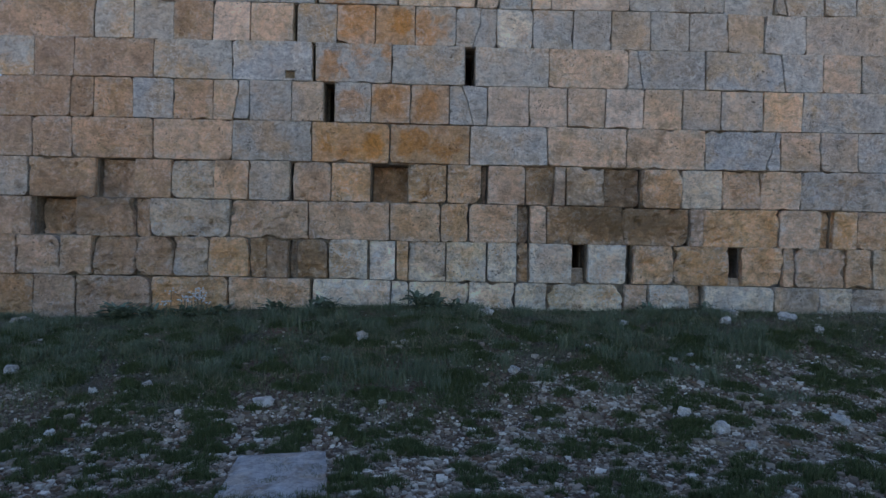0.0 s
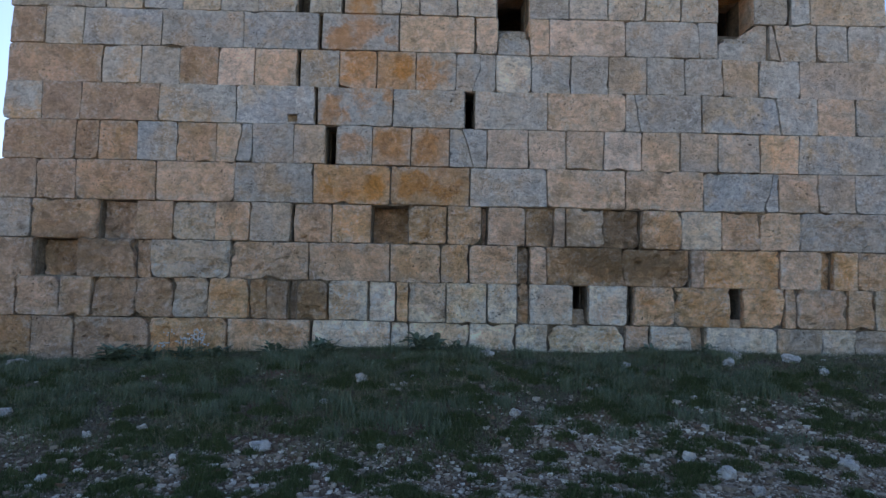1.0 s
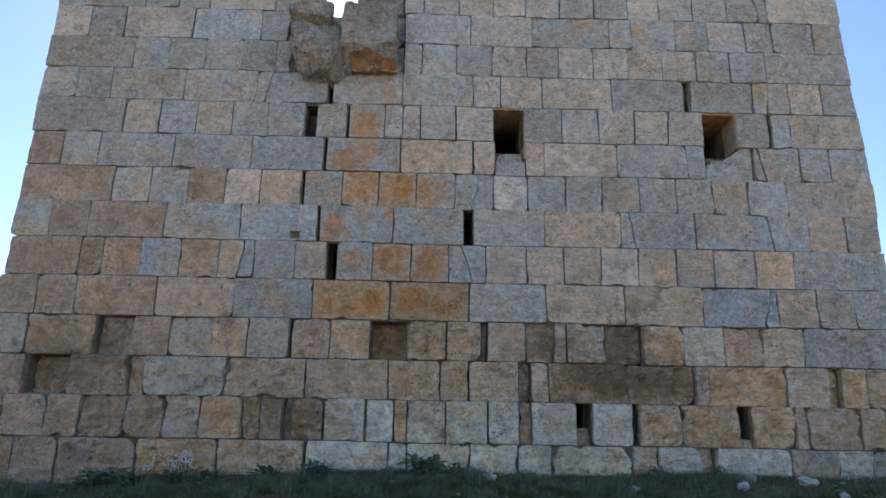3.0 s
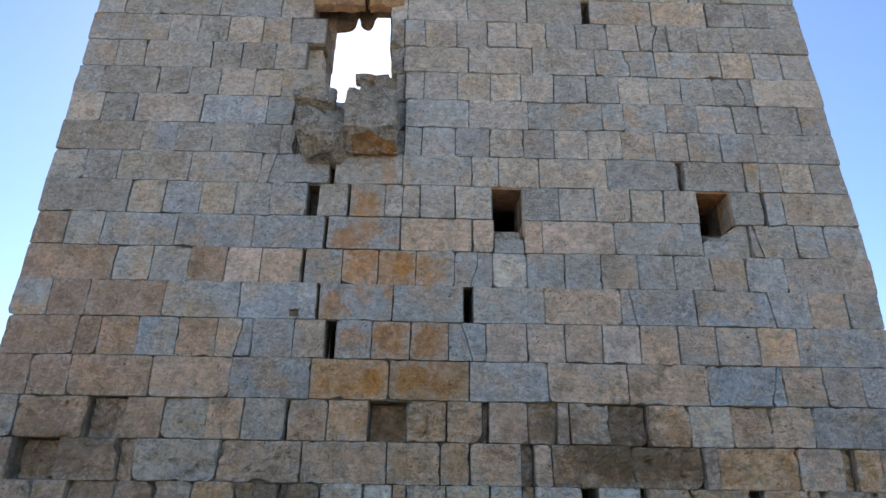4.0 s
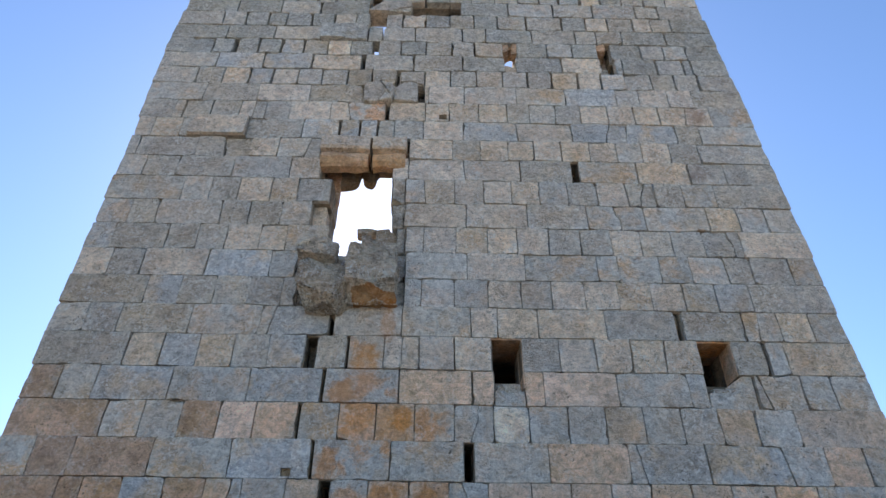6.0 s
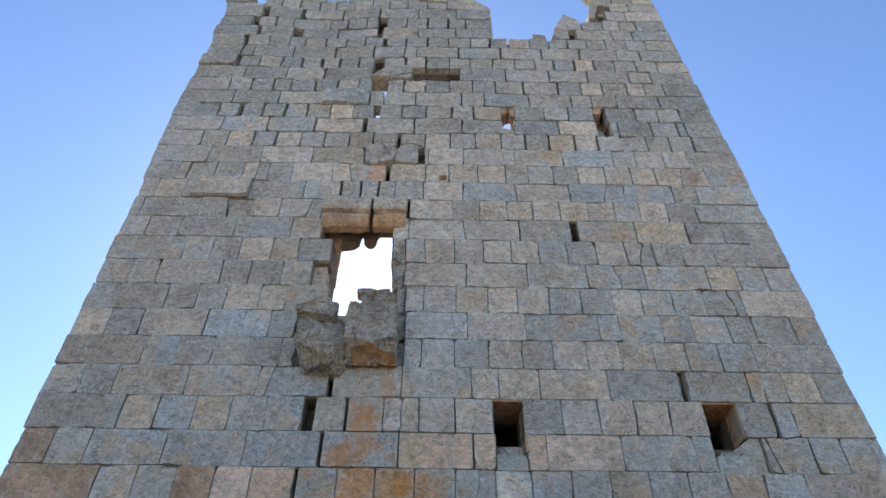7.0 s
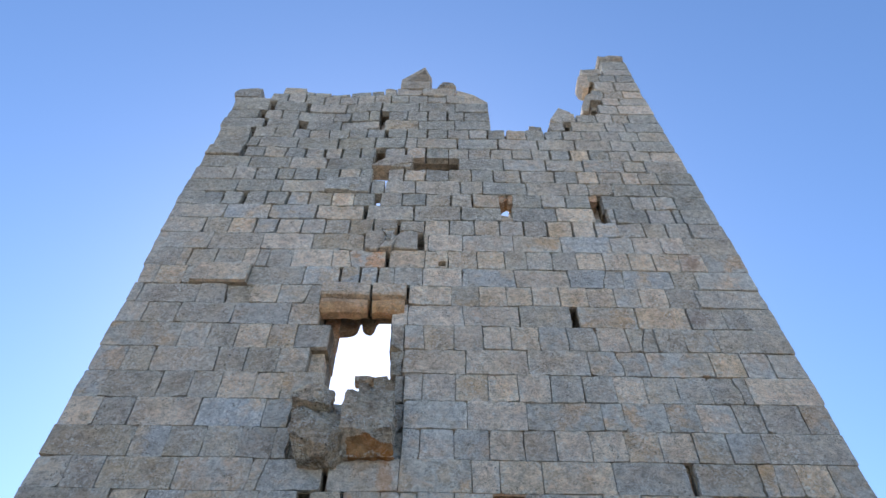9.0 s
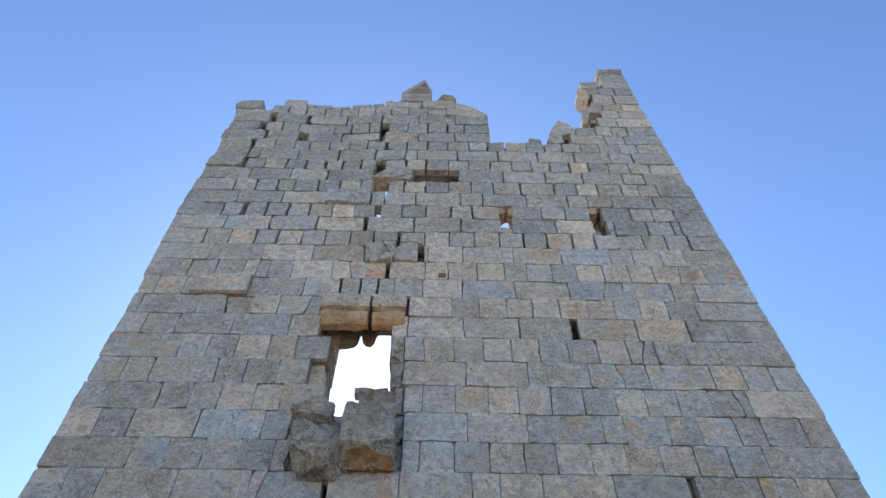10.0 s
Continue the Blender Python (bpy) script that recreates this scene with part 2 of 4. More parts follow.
def ground_material():
    m, nt, b = shader("soil")
    tc = nt.nodes.new("ShaderNodeTexCoord").outputs["Object"]
    col = mixc(nt, ramp(nt, nz(nt, tc, 1.3, 6, 0.65), [(0.4, 0.0), (0.62, 1.0)]), (0.17, 0.09, 0.06), (0.085, 0.068, 0.05))
    col = mixc(nt, ramp(nt, nz(nt, tc, 0.7, 5, 0.6), [(0.48, 0.0), (0.62, 0.8)]), col, (0.05, 0.065, 0.025))
    grit = nz(nt, tc, 45, 6, 0.75)
    col = mixc(nt, ramp(nt, grit, [(0.5, 0.0), (0.62, 0.75)]), col, (0.35, 0.31, 0.25))
    sep = nt.nodes.new("ShaderNodeSeparateXYZ")
    nt.links.new(tc, sep.inputs[0])
    # ground out of view, made pale to bounce light onto the wall
    bounce_land = ramp(nt, calc(nt, "ADD", calc(nt, "MULTIPLY", sep.outputs["Y"], -0.1), 0.5), [(0.28, 0.0), (0.5, 0.85)])
    stony = mixc(nt, grit, (0.48, 0.42, 0.34), (0.64, 0.58, 0.49))
    weedy = ramp(nt, nz(nt, spread(nt, tc, 1.2, 0.8), 0.45, 6, 0.65), [(0.52, 0.0), (0.64, 0.75)])
    col = mixc(nt, bounce_land, col, mixc(nt, weedy, stony, mixc(nt, grit, (0.13, 0.14, 0.07), (0.3, 0.27, 0.18))))
    nt.links.new(col, b.inputs["Base Color"])
    bump = nt.nodes.new("ShaderNodeBump")
    bump.inputs["Strength"].default_value, bump.inputs["Distance"].default_value = 0.8, 0.03
    nt.links.new(grit, bump.inputs["Height"])
    nt.links.new(bump.outputs[0], b.inputs["Normal"])
    return m


def varied(name, stops, rough=0.85, grain=0.0, patch=0.0):
    """A material whose colour is drawn from a ramp, piece by piece."""
    m, nt, b = shader(name, rough, 0.15)
    rnd = chance(nt)
    col = ramp(nt, rnd, stops)
    if grain:
        v, _ = shifted(nt, rnd)
        col = mixc(nt, 1.0, col, ramp(nt, nz(nt, v, grain, 5, 0.7), [(0.3, 0.65), (0.7, 1.2)]), "MULTIPLY")
    if patch:
        tc = nt.nodes.new("ShaderNodeTexCoord").outputs["Object"]
        col = mixc(nt, ramp(nt, nz(nt, tc, patch, 4, 0.6), [(0.42, 0.0), (0.6, 0.5)]), col, (0.095, 0.14, 0.065))
        col = mixc(nt, ramp(nt, nz(nt, tc, patch * 1.7, 3, 0.6), [(0.54, 0.0), (0.66, 0.7)]), col, (0.19, 0.165, 0.13))
    nt.links.new(col, b.inputs["Base Color"])
    return m


SOIL = ground_material()
GRAVEL = varied("limestone_gravel", [(0.0, (0.138, 0.095, 0.0645)), (0.35, (0.286, 0.23, 0.172)), (0.6, (0.488, 0.41, 0.323)), (0.7, (0.201, 0.12, 0.0731)), (0.78, (0.45, 0.37, 0.285)), (1.0, (0.82, 0.76, 0.65))], 0.9, 40)
GRASS = varied("grass_blade", [(0.0, (0.0954, 0.12, 0.0516)), (0.4, (0.154, 0.18, 0.086)), (0.72, (0.244, 0.24, 0.142)), (1.0, (0.445, 0.35, 0.224))], 0.6, 0.0, 0.8)
LEAF = varied("weed_leaf", [(0.0, (0.14, 0.18, 0.115)), (0.6, (0.19, 0.24, 0.165)), (1.0, (0.27, 0.31, 0.23))], 0.75, 25)
SAGE = varied("blue_green_grass", [(0.0, (0.127, 0.165, 0.0946)), (0.6, (0.175, 0.21, 0.129)), (1.0, (0.265, 0.27, 0.172))], 0.6)
TUFT = varied("cushion_grass", [(0.0, (0.0636, 0.085, 0.0301)), (0.6, (0.0954, 0.125, 0.0473)), (1.0, (0.159, 0.165, 0.0774))], 0.65)
STALK = varied("dry_stalk", [(0.0, (0.2, 0.15, 0.09)), (1.0, (0.28, 0.23, 0.15))], 0.8)
BLOSSOM = varied("white_blossom", [(0.0, (0.6, 0.58, 0.55)), (1.0, (0.75, 0.73, 0.7))], 0.7)


# ---- mesh helpers ----
def mesh_of(name, verts, faces, material, smooth=False):
    me = bpy.data.meshes.new(name)
    me.from_pydata(verts, [], faces)
    mats = material if isinstance(material, (list, tuple)) else [material]
    for m in mats:
        me.materials.append(m)
    if smooth:
        me.polygons.foreach_set("use_smooth", [True] * len(me.polygons))
    me.update()
    return me


def part(name, me, parent, label=""):
    ob = new(name, me)
    ob.parent = parent
    if label:
        ob["label"] = label
    return ob


def box(x0, x1, y0, y1, z0, z1):
    v = [(x, y, z) for z in (z0, z1) for y in (y0, y1) for x in (x0, x1)]
    return v, [(0, 1, 3, 2)[::-1], (4, 5, 7, 6), (0, 1, 5, 4), (1, 3, 7, 5), (3, 2, 6, 7), (2, 0, 4, 6)]


class Heap:
    """Collects many pieces into one mesh."""

    def __init__(self):
        self.v, self.f, self.m, self.rim = [], [], [], []

    def add(self, vf, slot=0):
        n = len(self.v)
        self.v += vf[0]
        self.rim += vf[2] if len(vf) > 2 else [0.0] * len(vf[0])
        self.f += [tuple(i + n for i in f) for f in vf[1]]
        self.m += [slot] * len(vf[1])

    def mesh(self, name, mats, smooth=False):
        me = mesh_of(name, self.v, self.f, mats, smooth)
        me.polygons.foreach_set("material_index", self.m)
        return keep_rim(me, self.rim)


def nse(x, y, z):
    return noise.noise(Vector((x, y, z)))


def field(x, y, z):
    """Smooth noise from about -0.7 to 0.7 on arrays of the same shape."""
    x, y, z = np.broadcast_arrays(np.asarray(x, float), np.asarray(y, float), np.asarray(z, float))
    ix, iy, iz = (np.floor(q).astype(np.int64) for q in (x, y, z))
    fx, fy, fz = x - ix, y - iy, z - iz
    sx, sy, sz = (q * q * q * (q * (q * 6 - 15) + 10) for q in (fx, fy, fz))
    total = 0.0
    for dx in (0, 1):
        for dy in (0, 1):
            for dz in (0, 1):
                k = ((ix + dx) * 374761393 + (iy + dy) * 668265263 + (iz + dz) * 2147483647) & 0xFFFFFFFF
                k = ((k ^ (k >> 13)) * 1274126177) & 0xFFFFFFFF
                k = k ^ (k >> 16)
                gx, gy, gz = ((k & 255) / 127.5 - 1, ((k >> 8) & 255) / 127.5 - 1, ((k >> 16) & 255) / 127.5 - 1)
                wt = (sx if dx else 1 - sx) * (sy if dy else 1 - sy) * (sz if dz else 1 - sz)
                total = total + wt * (gx * (fx - dx) + gy * (fy - dy) + gz * (fz - dz))
    return total


def ashlar(x0, x1, z0, z1, front, depth, seed, worn=0.0, broken=False, socket=None, arris=1.0, step=0.06, eaten=0.0):
    """A dressed block: face uneven and bedded, outline ragged, arrises rounded and chipped. worn: 0 crisp to 1 much eroded;
    eaten: how far the middle of the face has weathered back. Returns vertices, faces and how near the arris each vertex lies."""
    w, h = x1 - x0, z1 - z0
    e = min((0.008 + 0.014 * worn) * arris, 0.2 * min(w, h))

    def lines(size):
        n = max(2, round((size - 2 * e) / step))
        return [0, 0.4 * e, e] + [e + (size - 2 * e) * i / n for i in range(1, n)] + [size - e, size - 0.4 * e, size]

    us, vs = lines(w), lines(h)
    if socket:
        us = sorted([u for u in us if not socket[0] - x0 - 0.02 < u < socket[1] - x0 + 0.02] + [socket[0] - x0, socket[1] - x0])
        vs = sorted([u for u in vs if not socket[2] - z0 - 0.02 < u < socket[3] - z0 + 0.02] + [socket[2] - z0, socket[3] - z0])
    cols, rows = len(us), len(vs)
    A, B = np.meshgrid(us, vs)
    X, Z = x0 + A, z0 + B
    r = random.Random(seed)
    sd = (seed * 7.31) % 97
    chip = (0.003 + 0.013 * worn) * arris
    ea, eb = np.minimum(A, w - A), np.minimum(B, h - B)
    near = np.minimum(ea, eb)
    # the face: long swells, bedding ledges, small lumps
    Y = front + (0.008 + 0.05 * worn) * field(X * 2.9 + sd, Z * 2.9, sd) + (0.003 + 0.05 * worn) * field(X * 7 + sd, Z * 7, sd + 5)
    Y += (0.002 + 0.04 * worn) * field(X * 16, Z * 16 + sd, sd + 9) + (0.003 + 0.045 * worn) * field(X * 1.6 + sd, Z * 11, sd + 2)
    Y += r.gauss(0, 0.007) * (A / w - 0.5) * 2 + r.gauss(0, 0.007) * (B / h - 0.5) * 2
    Y += eaten * np.clip(np.minimum(near / 0.12, 1) + 0.5 * field(X * 5, Z * 5, sd), 0, 1)
    if worn > 0.4:  # flakes gone and round pits
        Y += 0.03 * np.clip((field(X * 2.6 + sd, Z * 3.4, sd + 1.3) + 0.35 * field(X * 9, Z * 9, sd) - 0.1) * 9, 0, 1)
        Y += 0.05 * np.clip((field(X * 7.5 + sd, Z * 8.5, sd + 0.5) - 0.3) * 6, 0, 1)
    if broken:
        ang, off, dip = r.uniform(0, 6.28), r.uniform(0.0, 0.2), r.uniform(0.03, 0.085) * (0.7 if worn > 0.34 else 0.35)
        past = (X - (x0 + x1) / 2) * math.cos(ang) + (Z - (z0 + z1) / 2) * math.sin(ang) + 0.14 * field(X * 5, Z * 5, sd) - off
        Y += dip * np.clip(past / 0.08, 0, 1)
    Y += (0.006 + 0.02 * worn) * arris * (np.clip(1 - ea / max(e, 1e-4), 0, 1) ** 2 + np.clip(1 - eb / max(e, 1e-4), 0, 1) ** 2)
    # the outline: bowed edges, bites, rounded corners
    bite = 0.1 + 0.25 * worn * (worn > 0.3)

    def loss(p, key):
        return chip * (0.15 + 2.2 * np.abs(field(p * 5 + sd * 3, key, sd))) + bite * np.clip(field(p * 4.3 + sd, key + 0.5, sd + 3) - 0.27, 0, 1)

    sw, sh = 0.3 * w, 0.3 * h
    dx = loss(Z, 1.3) * np.clip(1 - A / sw, 0, 1) - loss(Z, 7.7) * np.clip(1 - (w - A) / sw, 0, 1)
    dz = loss(X, 3.1) * np.clip(1 - B / sh, 0, 1) - loss(X, 9.4) * np.clip(1 - (h - B) / sh, 0, 1)
    for p in (0, 1):
        for q in (0, 1):
            rad = min(0.42 * w, 0.42 * h, 0.006 + (0.03 + 0.2 * worn) * r.random() ** 4)
            ca, cb = rad - (w - A if p else A), rad - (h - B if q else B)
            far = np.hypot(np.maximum(ca, 0), np.maximum(cb, 0))
            k = np.where((ca > 0) & (cb > 0) & (far > rad), 1 - rad / np.maximum(far, 1e-6), 0)
            dx, dz = dx + ca * k * (-1 if p else 1), dz + cb * k * (-1 if q else 1)
    X, Z = X + dx, Z + dz
    verts = [tuple(q) for q in np.stack([X, Y, Z], -1).reshape(-1, 3).tolist()]
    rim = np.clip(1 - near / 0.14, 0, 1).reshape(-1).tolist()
    faces = [(j * cols + i, j * cols + i + 1, (j + 1) * cols + i + 1, (j + 1) * cols + i) for j in range(rows - 1) for i in range(cols - 1)]
    if socket:
        a, b = us.index(socket[0] - x0), vs.index(socket[2] - z0)
        faces.remove((b * cols + a, b * cols + a + 1, (b + 1) * cols + a + 1, (b + 1) * cols + a))
    ring = [i for i in range(cols)] + [j * cols + cols - 1 for j in range(1, rows)] + [(rows - 1) * cols + i for i in range(cols - 2, -1, -1)] + [j * cols for j in range(rows - 2, 0, -1)]
    n = len(verts)
    verts += [(verts[q][0], front + depth, verts[q][2]) for q in ring]
    L = len(ring)
    faces += [(ring[k], n + k, n + (k + 1) % L, ring[(k + 1) % L]) for k in range(L)]
    faces.append(tuple(range(n + L - 1, n - 1, -1)))
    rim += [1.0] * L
    if socket:
        hole = [b * cols + a, b * cols + a + 1, (b + 1) * cols + a + 1, (b + 1) * cols + a]
        n = len(verts)
        verts += [(verts[q][0], front + 0.14, verts[q][2]) for q in hole]
        faces += [(hole[k], hole[(k + 1) % 4], n + (k + 1) % 4, n + k) for k in range(4)] + [(n, n + 1, n + 2, n + 3)]
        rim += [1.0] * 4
    return verts, faces, rim


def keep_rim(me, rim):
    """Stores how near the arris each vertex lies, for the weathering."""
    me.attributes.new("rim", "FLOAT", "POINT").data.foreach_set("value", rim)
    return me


def lump(cx, cy, cz, rx, ry, rz, seed, rough=0.25, boxy=0.5, cuts=2):
    """An irregular stone: a ball squared off and knocked about."""
    bm = bmesh.new()
    bmesh.ops.create_icosphere(bm, subdivisions=cuts, radius=1.0)
    for v in bm.verts:
        p = v.co.copy()
        m = max(abs(p.x), abs(p.y), abs(p.z))
        p = p.lerp(p / m, boxy)
        p *= 1 + rough * nse(p.x * 1.3 + seed, p.y * 1.3, p.z * 1.3) + 0.4 * rough * nse(p.x * 3.5, p.y * 3.5 + seed, p.z * 3.5)
        v.co = Vector((p.x * rx, p.y * ry, p.z * rz))
    turn = Euler((0.15 * math.sin(seed), 0.15 * math.cos(seed * 2), seed * 0.7 if rx < 0.2 else 0)).to_matrix()
    out = ([tuple(turn @ v.co + Vector((cx, cy, cz))) for v in bm.verts], [tuple(v.index for v in f.verts) for f in bm.faces])
    bm.free()
    return out


def hewn(cx, cy, cz, rx, ry, rz, seed, bites=9, rough=0.02, splits=2, keep=0.72):
    """A broken block: a box with corners and edges struck off in flat facets, then roughened."""
    r = random.Random(seed)
    bm = bmesh.new()
    bmesh.ops.create_cube(bm, size=2.0)
    for _ in range(bites):
        n = Vector((r.gauss(0, 1), r.gauss(0, 1), r.gauss(0, 1))).normalized()
        reach = abs(n.x) + abs(n.y) + abs(n.z)
        got = bmesh.ops.bisect_plane(bm, geom=bm.verts[:] + bm.edges[:] + bm.faces[:], plane_co=n * reach * r.uniform(keep, 0.95), plane_no=n, clear_outer=True)
        rim = [e for e in got["geom_cut"] if isinstance(e, bmesh.types.BMEdge)]
        if len(rim) > 2:
            bmesh.ops.contextual_create(bm, geom=rim)
    bmesh.ops.triangulate(bm, faces=bm.faces[:])
    for _ in range(splits):
        bmesh.ops.subdivide_edges(bm, edges=bm.edges[:], cuts=1, use_grid_fill=True)
        bmesh.ops.triangulate(bm, faces=bm.faces[:])
    out = []
    for v in bm.verts:
        p = Vector((v.co.x * rx, v.co.y * ry, v.co.z * rz))
        q = p * 6 + Vector((seed, seed * 2.0, 0))
        p += rough * Vector((nse(*q), nse(q.y, q.z, q.x), nse(q.z, q.x, q.y)))
        p += rough * 0.5 * Vector((nse(*(q * 3)), nse(*(q * 3.1)), nse(*(q * 2.9))))
        out.append(tuple(p + Vector((cx, cy, cz))))
    bm.verts.index_update()
    faces = [tuple(v.index for v in f.verts) for f in bm.faces]
    bm.free()
    return out, faces


def prism(profile, x0, x1, seed=0.0, jit=0.0, bays=5):
    """A bar along x with the given (y, z) profile, in bays so that it can be uneven."""
    n, verts = len(profile), []
    for k in range(bays + 1):
        x = x0 + (x1 - x0) * k / bays
        for i, (y, z) in enumerate(profile):
            d = jit * nse(x * 4 + seed, i * 1.9, seed)
            verts.append((x, y + d, z + jit * nse(x * 4, i * 2.3 + seed, 3.1)))
    faces = [(k * n + i, k * n + (i + 1) % n, (k + 1) * n + (i + 1) % n, (k + 1) * n + i) for k in range(bays) for i in range(n)]
    faces += [tuple(range(n - 1, -1, -1)), tuple(range(bays * n, bays * n + n))]
    return verts, faces


def slab_of(outline, y0, y1, worn=0.0, tip=(0.0, 0.0)):
    """A block whose front is the (x, z) outline, from y0 back to y1. worn: how far its arrises are rubbed off; tip: its face's slope along x and z."""
    n = len(outline)
    cx, cz = sum(p[0] for p in outline) / n, sum(p[1] for p in outline) / n
    keep = 1 - worn / max(max(abs(p[0] - cx) for p in outline), 0.05)
    verts = [(cx + (x - cx) * keep, y0 + (x - cx) * tip[0] + (z - cz) * tip[1], cz + (z - cz) * keep) for x, z in outline] + [(x, y1, z) for x, z in outline]
    faces = [tuple(range(n)), tuple(range(2 * n - 1, n - 1, -1))]
    if worn:
        verts += [(x, y0 + worn + (x - cx) * tip[0] + (z - cz) * tip[1], z) for x, z in outline]
        faces += [(i, 2 * n + i, 2 * n + (i + 1) % n, (i + 1) % n) for i in range(n)] + [(2 * n + i, n + i, n + (i + 1) % n, 2 * n + (i + 1) % n) for i in range(n)]
    else:
        faces += [(i, n + i, n + (i + 1) % n, (i + 1) % n) for i in range(n)]
    return verts, faces


# ---- the ground: level before the tower, a low bank up to its foot ----
def bank(x, y):
    foot = np.interp(x, [-7, -5.4, -3.6, -0.6, 4, 7], [0.54, 0.58, 0.66, 0.83, 0.82, 0.85])
    s = np.clip((y - 4.4) / 4.0, 0, 1)
    far = np.clip((np.hypot(x, y) - 25) / 400, 0, 1)
    wob = 0.03 * np.sin(x * 1.7 + 0.6 * y) * np.cos(y * 1.3 - 0.5 * x) + 0.015 * np.sin(x * 4.1 + 2 * np.sin(y * 2.2)) * np.cos(y * 3.7)
    return foot * s * s * (3 - 2 * s) + wob - 6 * far


def lay_ground():
    near = np.arange(-9, 9.01, 0.15)
    far = np.array([10, 12, 15, 20, 28, 40, 60, 90, 140, 220, 350, 600, 1000, 1800.0])
    xs = np.r_[-far[::-1], near, far]
    ys = np.r_[-far[::-1], np.arange(-9, 10.01, 0.15), far + 1.0]
    X, Y = np.meshgrid(xs, ys)
    Zg = bank(X, Y)
    nx, ny = len(xs), len(ys)
    verts = np.stack([X, Y, Zg], -1).reshape(-1, 3).tolist()
    faces = [(j * nx + i, j * nx + i + 1, (j + 1) * nx + i + 1, (j + 1) * nx + i) for j in range(ny - 1) for i in range(nx - 1)]
    ob = new("ground", mesh_of("ground", verts, faces, SOIL, True))
    tagged(ob, "dark brown stony soil rising to the tower foot", "ground", kind="structure")


lay_ground()

# ---- the tower ----
FACE, DEPTH, BACK = 8.5, 0.46, 9.3
tower = tagged(new("tower"), "ruined ashlar tower of weathered grey and tan limestone", "tower")
tower.location = (0, 0, 0)

